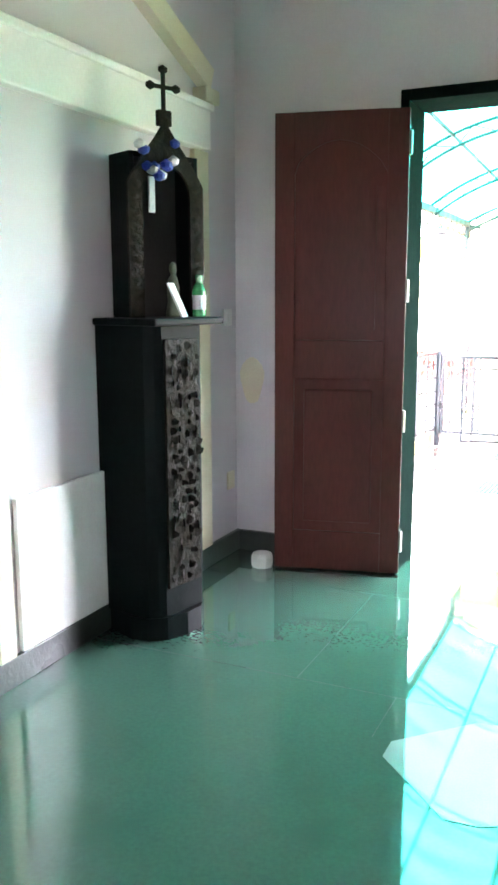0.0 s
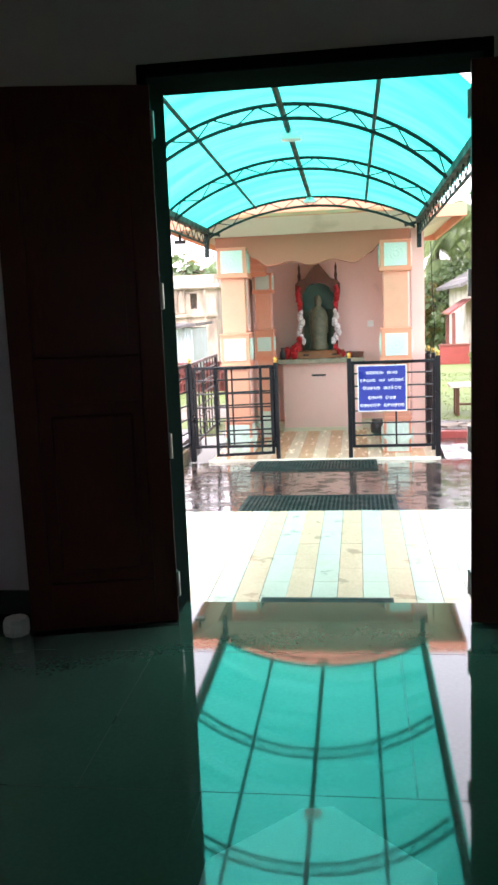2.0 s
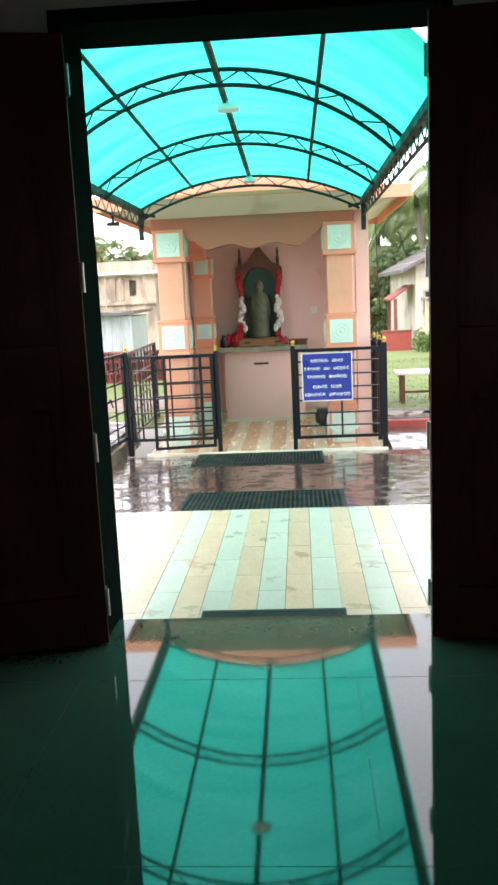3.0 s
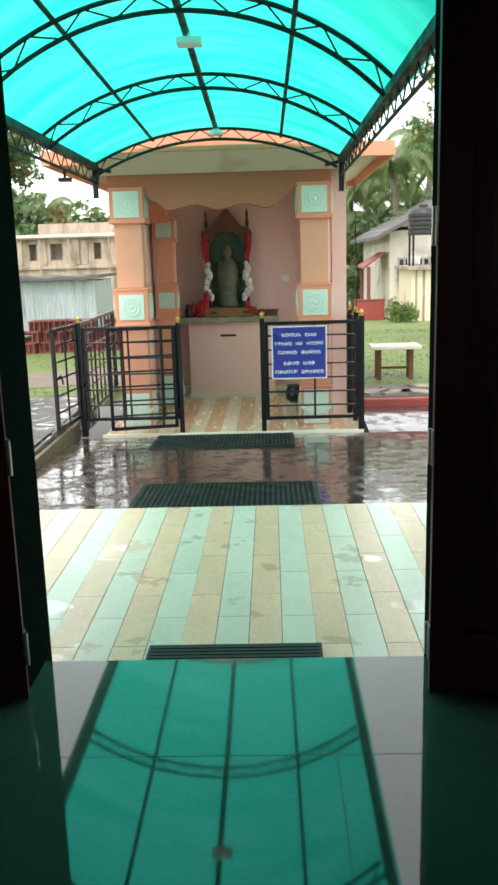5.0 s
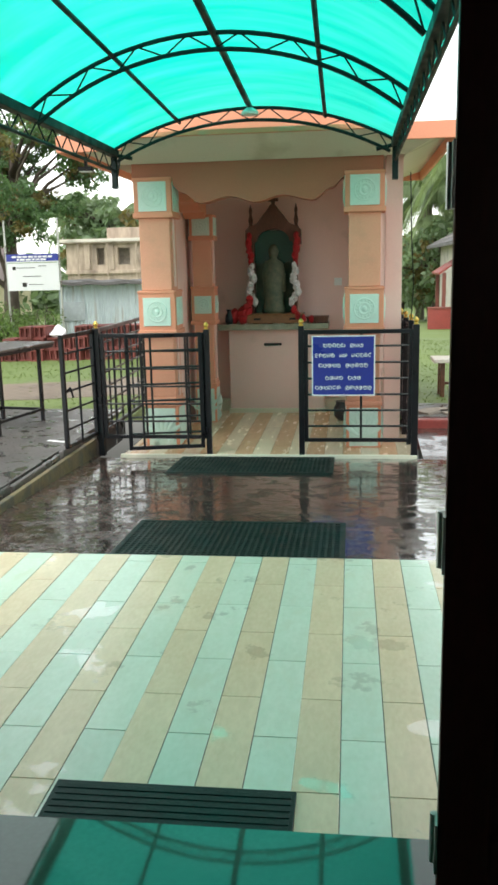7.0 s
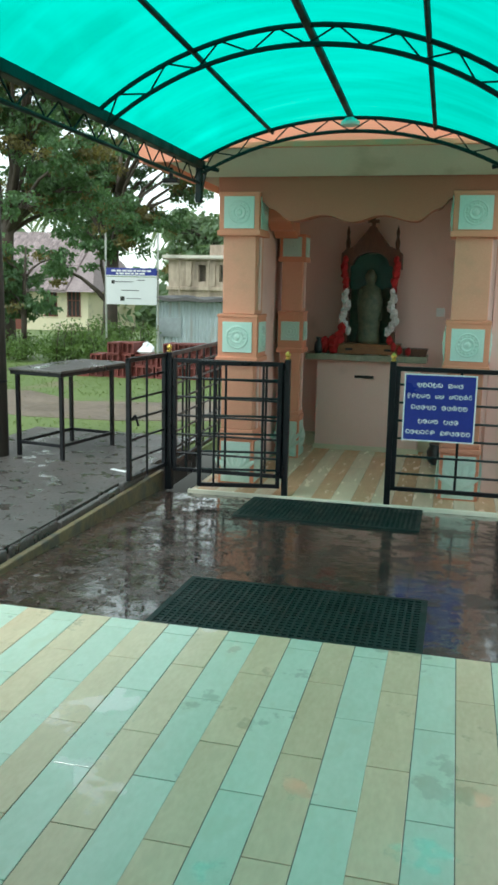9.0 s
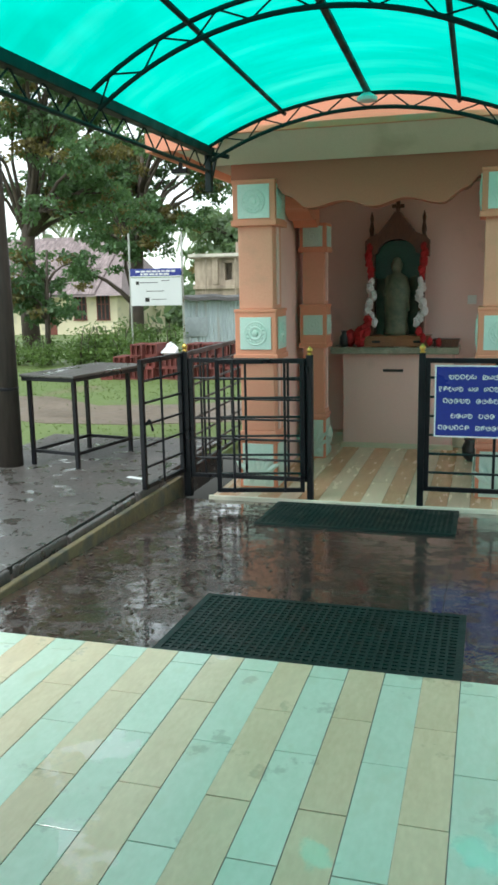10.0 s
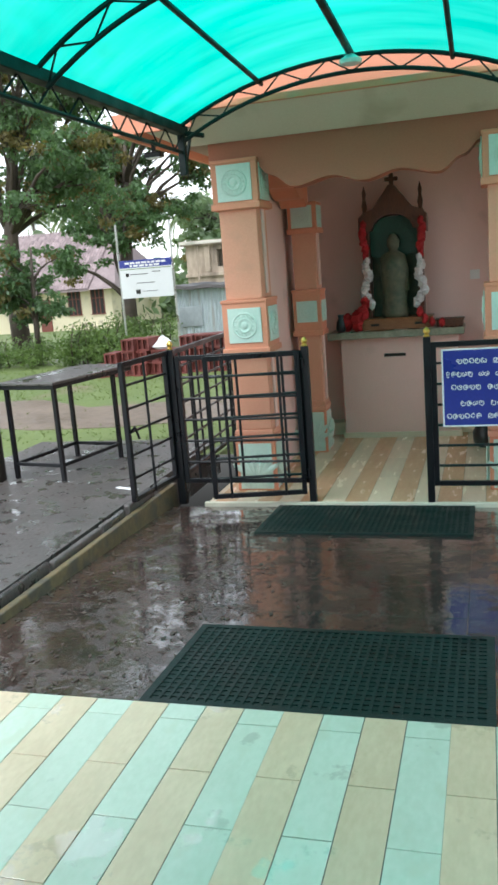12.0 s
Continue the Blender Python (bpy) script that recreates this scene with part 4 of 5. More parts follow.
    ang = math.degrees(math.atan2(d.y, d.x))
    L = (q - p).length
    m = pose(p.x, p.y, 0, 0, 0, ang)
    for nm, r in (("top_rail", (0, L, -0.014, 0.014, z1 - 0.032, z1)), ("bottom_rail", (0, L, -0.014, 0.014, z0, z0 + 0.030)), ("end_upright", (0, 0.032, -0.016, 0.016, z0, z1)), ("end_upright", (L - 0.032, L, -0.016, 0.016, z0, z1))):
        bm = bmesh.new()
        box(bm, *r, 0.003, m)
        part(nm, bm, M_IRON, ob)
    for k in range(1, nh + 1):
        z = z0 + (z1 - z0) * k / (nh + 1)
        bm = bmesh.new()
        tube(bm, m @ Vector((0.01, 0, z)), m @ Vector((L - 0.01, 0, z)), 0.009, 6)
        part("level_bar", bm, M_IRON, ob)
    for u in verts:
        bm = bmesh.new()
        tube(bm, m @ Vector((u * L, 0.012, z0)), m @ Vector((u * L, 0.012, z1)), 0.0095, 6)
        part("upright_bar", bm, M_IRON, ob)


def rail_post(ob, x, y, zb, zt, finial=True, w=0.022):
    part("post", boxes((x - w, x + w, y - w, y + w, zb, zt), bevel=0.003), M_IRON, ob)
    if finial:
        part("finial", lathe(bmesh.new(), [(0.018, 0), (0.02, 0.008), (0.011, 0.016), (0.021, 0.03), (0.021, 0.042), (0.010, 0.055), (0.002, 0.062)], 12, (x, y, zt)), M_GOLD, ob, "gold painted finial")


def railing(label):
    return thing("railing", (0, 0, 0), label, "railing", "iron railings round the shrine")


GZ = -0.17
r1 = railing("black iron railing with gold finials carrying the blue sign")
rail_post(r1, 0.068, 4.985, GZ, 0.905)
rail_post(r1, 0.975, 4.985, GZ, 0.905, w=0.026)
rail_panel(r1, (0.09, 4.985), (0.953, 4.985), -0.04, 0.87, 6, (0.53,))
r2 = railing("black iron side railing with gold finials")
for x, y in ((0.965, 5.42), (0.95, 5.86), (0.935, 6.3), (0.92, 6.75)):
    rail_post(r2, x, y, GZ, 0.905)
rail_panel(r2, (0.985, 5.01), (0.92, 6.75), -0.02, 0.87, 6, (0.08, 0.17, 0.34, 0.42, 0.58, 0.67, 0.84, 0.92))
r3 = railing("black iron railing panel with gold finials")
rail_post(r3, -1.63, 5.01, GZ, 0.905, w=0.027)
rail_post(r3, -0.704, 5.0, GZ, 0.885)
rail_panel(r3, (-1.60, 5.01), (-0.726, 5.0), -0.02, 0.86, 5, (0.12, 0.42, 0.48, 0.84))
r4 = railing("black iron side railing beside the walk")
rail_post(r4, -1.665, 6.9, GZ, 0.9, False)
rail_panel(r4, (-1.635, 5.04), (-1.665, 6.88), 0.0, 0.90, 6, (0.1, 0.2, 0.3, 0.42, 0.54, 0.66, 0.78, 0.9))
g1 = thing("iron_gate", (0, 0, 0), "black iron gate leaf folded back against the railing", "gate", "iron gates")
rail_panel(g1, (-0.735, 4.955), (-1.345, 4.83), -0.085, 0.865, 6, (0.22, 0.80))
for z in (0.02, 0.75):
    part("hinge", tube(bmesh.new(), (-0.72, 4.962, z), (-0.72, 4.962, z + 0.06), 0.011), M_IRON, g1)
g2 = thing("iron_gate", (0, 0, 0), "black iron gate leaf swung open over the walk", "gate", "iron gates")
rail_panel(g2, (-1.655, 4.985), (-1.725, 4.39), 0.018, 0.90, 5, (0.55,))
bm = bmesh.new()
tube(bm, (-1.722, 4.42, 0.45), (-1.67, 4.40, 0.50), 0.008)
tube(bm, (-1.67, 4.40, 0.50), (-1.66, 4.43, 0.42), 0.008)
part("latch", bm, M_IRON, g2)
for z in (0.12, 0.72):
    part("hinge", tube(bmesh.new(), (-1.655, 4.985, z), (-1.655, 4.985, z + 0.06), 0.012), M_IRON, g2)

sign = thing("notice_sign", (0.405, 4.962, 0.585), "blue enamel notice board with white lettering on the railing", "sign")
part("board", boxes((-0.25, 0.25, -0.006, 0.004, -0.24, 0.24), bevel=0.002), M_SIGN, sign)
part("border", boxes((-0.252, 0.252, -0.0075, -0.005, 0.232, 0.242), (-0.252, 0.252, -0.0075, -0.005, -0.242, -0.232), (-0.252, -0.242, -0.0075, -0.005, -0.232, 0.232), (0.242, 0.252, -0.0075, -0.005, -0.232, 0.232)), M_LETTER, sign, "thin white border")

# ---- arched canopy ----
CX, HW, CZ0 = -0.28, 1.067, 2.258
TRUSS_Y = (1.6, 3.06, 4.77)


def rise_at(y):
    """The arch is higher at the hall than at the shrine."""
    return 0.268 + 0.054 * (4.77 - y)


def arc(u, up=0.0, y=1.6):
    """Point on the canopy's curve at y, u from -1 to 1."""
    rise = rise_at(y)
    R = (HW * HW + rise * rise) / (2 * rise)
    half = math.asin(HW / R)
    return CX + (R + up) * math.sin(u * half), CZ0 + rise - R + (R + up) * math.cos(u * half)


canopy = thing("canopy", (0, 0, 0), "arched dark steel canopy roofed with translucent teal sheet", "canopy")
bm = bmesh.new()
prev = None
for k in range(33):
    line = []
    for y in (0.18, 1.6, 3.06, 4.86):
        x, z = arc(-1.04 + 2.08 * k / 32, 0.022, y)
        line.append(bm.verts.new((x, y, z)))
    if prev:
        for i in range(3):
            bm.faces.new((prev[i], line[i], line[i + 1], prev[i + 1]))
    prev = line
part("roof_sheet", bm, M_SHEET, canopy, "translucent teal plastic sheet", smooth=True)
for y in TRUSS_Y:
    for nm, up in (("top_chord", 0.0), ("bottom_chord", -0.085)):
        pts = [(arc(-1 + 2 * k / 24, up, y)[0], y, arc(-1 + 2 * k / 24, up, y)[1]) for k in range(25)]
        part(nm, path_tube(bmesh.new(), pts, [0.0125] * 25, 6), M_GREENIRON, canopy)
    for k in range(16):
        u0, u1 = -1 + 2 * k / 16, -1 + 2 * (k + 1) / 16
        a, b = (arc(u0, 0, y), arc(u1, -0.085, y)) if k % 2 else (arc(u0, -0.085, y), arc(u1, 0, y))
        part("lattice_rod", tube(bmesh.new(), (a[0], y, a[1]), (b[0], y, b[1]), 0.005, 5), M_GREENIRON, canopy)
for u, r in ((-0.5, 0.014), (0.0, 0.021), (0.5, 0.014)):
    pts = [(arc(u, 0.002, y)[0], y, arc(u, 0.002, y)[1]) for y in (0.18, 1.6, 3.06, 4.85)]
    part("purlin", path_tube(bmesh.new(), pts, [r] * 4, 8), M_GREENIRON, canopy)
for sg in (-1, 1):
    x = CX + sg * HW
    part("eave_beam", boxes((x - 0.03, x + 0.03, 0.16, 4.87, CZ0 - 0.035, CZ0 + 0.02), bevel=0.004), M_GREENIRON, canopy)
    part("eave_bottom_chord", tube(bmesh.new(), (x, 0.16, CZ0 - 0.135), (x, 4.86, CZ0 - 0.135), 0.011, 6), M_GREENIRON, canopy)
    n = 34
    for k in range(n):
        y0, y1 = 0.2 + 4.62 * k / n, 0.2 + 4.62 * (k + 1) / n
        za, zb = (CZ0 - 0.135, CZ0 - 0.03) if k % 2 else (CZ0 - 0.03, CZ0 - 0.135)
        part("lattice_rod", tube(bmesh.new(), (x, y0, za), (x, y1, zb), 0.005, 5), M_GREENIRON, canopy)
    br = bmesh.new()
    box(br, x - 0.022, x + 0.022, 4.80, 4.845, CZ0 - 0.27, CZ0 + 0.0, 0.004)
    tube(br, (x, 4.83, CZ0 - 0.25), (x + 0.0, 4.98, CZ0 - 0.03), 0.012, 6)
    tube(br, (x, 4.83, CZ0 - 0.02), (x - sg * 0.14, 4.83, CZ0 - 0.05), 0.016, 6)
    part("wall_bracket", br, M_GREENIRON, canopy)
lamp = thing("canopy_lamp", (-0.26, 2.2, arc(0, 0, 2.2)[1] - 0.02), "small white lamp fitting under the ridge bar", "lamp")
part("fitting", boxes((-0.07, 0.07, -0.05, 0.05, -0.055, -0.012), bevel=0.01), M_WHITEP, lamp)
part("stem", tube(bmesh.new(), (0, 0, -0.02), (0, 0, 0.012), 0.012), M_WHITEP, lamp)
lamp2 = thing("canopy_lamp", (-0.275, 4.70, arc(0, 0, 4.7)[1] - 0.014), "small white lamp fitting at the canopy end", "lamp")
part("fitting", lathe(bmesh.new(), [(0.02, -0.06), (0.06, -0.05), (0.065, -0.03), (0.02, 0.0)], 14), M_WHITEP, lamp2)

# ---- pole and metal table on the walk ----
pole = thing("wooden_pole", (-3.135, 5.02, -0.02), "weathered round timber pole", "pole")
part("shaft", path_tube(bmesh.new(), [(0, 0, 0), (0.005, 0.0, 1.5), (-0.01, 0, 3.2), (-0.02, 0, 6.5)], [0.10, 0.095, 0.088, 0.075], 14), M_POLE, pole, smooth=True)
for z in (0.62, 2.35, 2.55):
    part("band", lathe(bmesh.new(), [(0.099, z), (0.104, z + 0.004), (0.104, z + 0.02), (0.099, z + 0.024)], 14), M_IRON, pole)
table = thing("metal_table", (-2.69, 5.42, -0.004), "rusty black steel table frame with a wet concrete top", "table", turn=-10)
TH = 0.675
for x in (-0.215, 0.215):
    for y in (-0.37, 0.36):
        part("leg", boxes((x - 0.015, x + 0.015, y - 0.015, y + 0.015, 0, TH), bevel=0.002), M_IRON, table)
for r in ((-0.215, 0.215, -0.38, -0.36, 0.10, 0.125), (-0.215, 0.215, 0.35, 0.37, 0.10, 0.125), (-0.225, -0.205, -0.36, 0.35, 0.10, 0.125), (0.205, 0.225, -0.36, 0.35, 0.10, 0.125)):
    part("stretcher", boxes(r, bevel=0.002), M_IRON, table)
part("top_frame", boxes((-0.25, 0.25, -0.42, 0.58, TH, TH + 0.03), bevel=0.003), M_IRON, table)
part("top_slab", boxes((-0.26, 0.26, -0.43, 0.59, TH + 0.03, TH + 0.052), bevel=0.006), M_GREYPAVE, table, "wet grey top")

# ---- ground beyond ----
def land(y):
    return -0.03 if y < 13 else (-0.03 - 0.045 * (y - 13) if y < 52 else -1.785)


bm = bmesh.new()
ylist = [6.3, 8.05, 9, 13, 17, 22, 30, 40, 52, 90, 400]
xs = [-400, -60, -20, -8, -3.2, -1.45, 0.98, 3.2, 8, 20, 60, 400]
gridv = [[bm.verts.new((x, y, land(y))) for x in xs] for y in ylist]
for a, b in zip(gridv, gridv[1:]):
    for k in range(len(xs) - 1):
        if not (xs[k] == -1.45 and a is gridv[0]):
            bm.faces.new((a[k], a[k + 1], b[k + 1], b[k]))
sides = [[(-400, -400), (-3.45, -400), (-3.45, 6.3), (-400, 6.3)], [(2.35, -400), (400, -400), (400, 6.3), (2.35, 6.3)], [(-3.45, 5.9), (-1.5, 5.9), (-1.5, 6.3), (-3.45, 6.3)], [(0.9, 5.95), (2.35, 5.95), (2.35, 6.3), (0.9, 6.3)], [(-3.45, -400), (2.35, -400), (2.35, -7.9), (-3.45, -7.9)]]
for q in sides:
    bm.faces.new([bm.verts.new((x, y, -0.03)) for x, y in q])
structure("ground", bm, M_GRASS, "wet lawn with bare muddy patches")
bm = bmesh.new()
pa = [(-12 + 1.0 * k, 7.0 + 0.28 * math.sin(k * 1.3) + 0.04 * k) for k in range(12)]
pb = [(x, y + 1.5 + 0.25 * math.sin(x * 2.1)) for x, y in pa]
prism(bm, pa + pb[::-1], -0.05, -0.024, "z")
structure("path", bm, M_DIRT, "muddy worn path through the grass")
structure("kerb_red", boxes((1.0, 4.5, 5.86, 5.98, -0.3, -0.02), bevel=0.01), M_REDKERB, "red oxide painted kerb")
structure("pavement_slab_walk", boxes((1.0, 4.5, 5.98, 6.75, -0.3, -0.012)), M_GREYPAVE, "wet grey slab walk behind the red kerb")
rng = random.Random(8)
for k in range(5):
    sl = thing("broken_slab", (1.25 + 0.22 * k, 6.25 + rng.uniform(-0.1, 0.25), -0.012 + 0.0), "broken flat concrete slab lying on the walk", "slab", "broken slabs", rng.uniform(-40, 40))
    part("slab", prism(bmesh.new(), [(-0.16, -0.1), (0.14, -0.12), (0.19, 0.06), (0.02, 0.13), (-0.17, 0.08)], 0, 0.02, "z"), M_CONC, sl)
bench = thing("low_bench", (1.62, 7.36, -0.03), "low weathered wooden bench with a pale wet top", "bench")
part("seat", boxes((-0.29, 0.30, -0.19, 0.2, 0.37, 0.41), bevel=0.006), M_HOUSE2, bench)
for x in (-0.19, 0.19):
    for y in (-0.10, 0.11):
        part("leg", boxes((x - 0.025, x + 0.025, y - 0.02, y + 0.02, 0, 0.37), bevel=0.004), M_WOOD, bench)
part("stretcher", boxes((-0.19, 0.19, -0.01, 0.02, 0.12, 0.15), bevel=0.003), M_WOOD, bench)

# ---- stacked clay blocks ----
bm = boxes((-0.10, 0.10, -0.19, 0.19, 0, 0.022), (-0.10, 0.10, -0.19, 0.19, 0.158, 0.18), (-0.10, -0.078, -0.19, 0.19, 0.022, 0.158), (0.078, 0.10, -0.19, 0.19, 0.022, 0.158), (-0.01, 0.01, -0.19, 0.19, 0.022, 0.158), (-0.078, -0.01, -0.14, -0.12, 0.022, 0.158), (0.01, 0.078, -0.14, -0.12, 0.022, 0.158))
clay_block = tagged(part("clay_block", bm, M_BRICK, None), "red hollow clay block in the stack", "block", "stacked clay blocks")
clay_block.matrix_basis = pose(-5.15, 11.2, -0.03, 0, 0, 3)
rng = random.Random(12)
for k in range(18):
    for layer in range(3):
        if (k, layer) == (0, 0) or (layer == 2 and k in (0, 1, 4, 5, 11)) or (layer == 1 and k == 0):
            continue
        ob = clay_block.copy()
        scene.collection.objects.link(ob)
        ob.matrix_basis = pose(-5.15 + 0.212 * k + 0.05 * layer + rng.uniform(-0.012, 0.012), 11.2 + 0.03 * k + rng.uniform(-0.06, 0.06), -0.03 + 0.181 * layer, 0, 0, rng.uniform(-8, 8))
tarp = thing("white_sack", (-4.2, 11.33, 0.332), "crumpled white plastic sack on the clay blocks", "sack")
bm = lathe(bmesh.new(), [(0.10, 0), (0.14, 0.04), (0.10, 0.11), (0.05, 0.16), (0.004, 0.2)], 9)
rng = random.Random(2)
for v in bm.verts:
    v.co += Vector((rng.uniform(-1, 1), rng.uniform(-1, 1), 0)) * 0.03
part("sack", bm, M_CARD, tarp)

# ---- site board on two posts ----
bd = thing("site_board", (-7.1, 18.0, land(18)), "white site notice board with a blue header on steel posts", "sign board")
for x in (-0.66, 0.66):
    part("post", tube(bmesh.new(), (x, 0.03, 0), (x, 0.03, 2.85), 0.025, 8), M_STEEL, bd)
part("panel", boxes((-0.64, 0.64, -0.012, 0.01, 1.17, 1.86), bevel=0.003), M_CARD, bd)
part("header", boxes((-0.64, 0.64, -0.012, 0.01, 1.86, 2.03), bevel=0.003), M_SIGN, bd, "blue header strip")
part("line", boxes((-0.62, 0.62, -0.016, -0.012, 1.82, 1.835)), M_LEAFH, bd, "thin green line")
bm = bmesh.new()
for x0, x1, z in ((-0.5, 0.5, 1.965), (-0.38, 0.36, 1.90)):
    x = x0
    rng = random.Random(int(z * 100))
    while x < x1:
        w = rng.uniform(0.05, 0.14)
        box(bm, x, min(x + w, x1), -0.016, -0.0125, z - 0.022, z + 0.022)
        x += w + 0.025
part("header_writing", bm, M_LETTER, bd, "white unreadable writing")
part("writing", boxes((-0.5, -0.42, -0.016, -0.0125, 1.66, 1.74), (-0.40, 0.05, -0.016, -0.0125, 1.70, 1.715), (0.15, 0.35, -0.016, -0.0125, 1.74, 1.755), (-0.25, 0.2, -0.016, -0.0125, 1.5, 1.515), (-0.28, -0.17, -0.016, -0.0125, 1.26, 1.36), (-0.12, 0.25, -0.016, -0.0125, 1.31, 1.322)), M_DARK, bd, "grey unreadable writing")

# lettering on the notice: round letterforms drawn as strokes (arcs: centre x, y, radius, from, to in degrees)
G = {}
G["ma"] = ((0.28, 0.55, 0.22, 20, 380), (0.62, 0.42, 0.36, -190, 75))
G["na"] = ((0.30, 0.62, 0.20, -60, 270), (0.55, 0.42, 0.38, -170, 110))
G["da"] = ((0.50, 0.48, 0.42, -70, 215), (0.40, 0.30, 0.16, 90, 330))
G["pa"] = ((0.48, 0.46, 0.42, 150, 400), (0.34, 0.66, 0.17, -20, 300))
G["ya"] = ((0.26, 0.40, 0.24, 100, 380), (0.70, 0.40, 0.26, 160, 440), (0.26, 0.76, 0.12, 0, 360))
G["a"] = ((0.34, 0.56, 0.26, 0, 360), (0.60, 0.40, 0.36, -150, 90), (0.20, 0.16, 0.12, 0, 300))
G["sa"] = ((0.28, 0.42, 0.24, 90, 400), (0.68, 0.46, 0.28, 180, 460))
G["la"] = ((0.48, 0.44, 0.40, 130, 420), (0.62, 0.62, 0.16, 0, 360))
G["i"] = ((0.42, 0.62, 0.28, -40, 240), (0.44, 0.22, 0.22, 60, 330))
G["ta"] = ((0.50, 0.46, 0.42, -20, 250), (0.44, 0.44, 0.16, -60, 240))
G["ha"] = ((0.32, 0.40, 0.28, 80, 380), (0.70, 0.52, 0.24, -180, 120))
G["ka"] = ((0.30, 0.44, 0.26, 0, 360), (0.70, 0.44, 0.26, -150, 200), (0.50, 0.84, 0.14, 0, 180))
G["ra"] = ((0.48, 0.50, 0.34, 20, 340), (0.48, 0.98, 0.14, -160, 20))
G["va"] = ((0.46, 0.44, 0.40, -40, 300), (0.58, 0.44, 0.14, 0, 360))
G["ga"] = ((0.46, 0.44, 0.40, 110, 420), (0.26, 0.70, 0.14, 0, 300))
ROWS_OF_LETTERS = (
    (0.165, "ma na da pa ya - a sa la"),
    (0.085, "i ta pa ha na - sa ha - ha da na ka ra"),
    (0.005, "da la va ma na - va la ka na na"),
    (-0.095, "pa va ha na - ga la va"),
    (-0.175, "da va ma da ra ta - a ta la va na na"))
rng = random.Random(31)
for z, text in ROWS_OF_LETTERS:
    keys = text.split()
    step = min(0.036, 0.455 / len(keys))
    x = -step * len(keys) / 2
    bm = bmesh.new()
    for key in keys:
        for cx, cy, r, a0, a1 in G.get(key, ()):
            n = 9
            prev = None
            for k in range(n + 1):
                a = radians(a0 + (a1 - a0) * k / n)
                pair = [bm.verts.new((x + step * 0.92 * (cx + (r + w) * math.cos(a)), -0.0074, z + 0.036 * (cy - 0.5 + (r + w) * math.sin(a)))) for w in (-0.085, 0.085)]
                if prev:
                    bm.faces.new((prev[0], pair[0], pair[1], prev[1]))
                prev = pair
        x += step
    tagged(part("lettering", bm, M_LETTER, sign, "row of white lettering"), kind="stuff")


# ---- trees and hedges ----
def tree(name, at, label, trunk, clumps, leaf_mats, count, size, seed, limb=0.05):
    """trunk: rows of x, y, z, radius; clumps: rows of x, y, z, rx, rz, leaf kind."""
    rng = random.Random(seed)
    ob = thing(name, at, label, "tree")
    bm = bmesh.new()
    path_tube(bm, [r[:3] for r in trunk], [r[3] for r in trunk], 12)
    for x, y, z, rx, rz, _ in clumps:
        k = min(range(len(trunk)), key=lambda i: abs(trunk[i][2] - z * 0.62))
        s = Vector(trunk[k][:3])
        e = Vector((x, y, z))
        mid = (s + e) / 2 + Vector((rng.uniform(-0.2, 0.2), rng.uniform(-0.2, 0.2), 0.12 * (e - s).length))
        path_tube(bm, [s, (s + mid) / 2 + Vector((0, 0, 0.05)), mid, (mid + e) / 2, e], [limb * 1.4, limb * 1.1, limb * 0.8, limb * 0.5, limb * 0.2], 7)
        for _ in range(6):
            tip = e + Vector((rng.uniform(-1, 1) * rx, rng.uniform(-1, 1) * rx, rng.uniform(-0.9, 0.9) * rz)) * 0.9
            path_tube(bm, [(mid + e) / 2, (e + tip) / 2, tip], [limb * 0.3, limb * 0.18, limb * 0.06], 5)
    part("trunk", bm, M_BARK, ob, smooth=True)
    crowns = [bmesh.new() for _ in leaf_mats]
    for x, y, z, rx, rz, _ in clumps:
        for _ in range(12):
            d = Vector((rng.gauss(0, 0.5), rng.gauss(0, 0.5), rng.gauss(0, 0.5)))
            kind = 1 if rng.random() < 0.14 and len(leaf_mats) > 1 else 0
            leaf_cloud(crowns[kind], (x + d.x * rx, y + d.y * rx, z + d.z * rz), (rx * 0.42, rx * 0.42, rz * 0.36), count // 12, size, rng, 0.35)
    for kind, bm in enumerate(crowns):
        part("crown", bm, leaf_mats[kind], ob, "dark glossy leaves" if kind == 0 else "brownish young leaves")
    return ob


rng = random.Random(5)
# mango tree behind the site board
cl = []
for k in range(32):
    x = rng.uniform(-1.25, 2.5)
    lo = 2.1 + 0.62 * max(0.0, x + 0.2)
    h = rng.uniform(lo, 5.9 - 0.25 * (x - 0.6) ** 2)
    cl.append((x, rng.uniform(-1.1, 1.1), h, rng.uniform(0.45, 0.65), rng.uniform(0.34, 0.5), 1 if rng.random() < 0.2 else 0))
tree("mango_tree", (-8.95, 21.0, land(21)), "dense mango tree with dark leaves and brownish new growth", [(0, 0, 0, 0.24), (0.03, 0, 1.2, 0.2), (0.12, 0, 2.6, 0.17), (0.3, 0, 4.2, 0.1), (0.4, 0, 5.4, 0.03)], cl, (M_LEAF, M_LEAFB), 1000, 0.115, 7, 0.06)
cl = []
for k in range(32):
    h = rng.uniform(2.9, 6.2)
    cl.append((rng.uniform(-0.9, 2.3), rng.uniform(-1.2, 1.2), h, rng.uniform(0.42, 0.6), rng.uniform(0.28, 0.42), 1 if rng.random() < 0.15 else 0))
tree("mango_tree", (-8.3, 14.3, land(14.3)), "tall spreading mango tree with open dark crown", [(0, 0, 0, 0.2), (-0.03, 0, 1.2, 0.165), (0.05, 0, 2.4, 0.14), (0.3, 0, 3.8, 0.1), (0.7, 0, 5.2, 0.03)], cl, (M_LEAF, M_LEAFB), 800, 0.095, 8, 0.04)
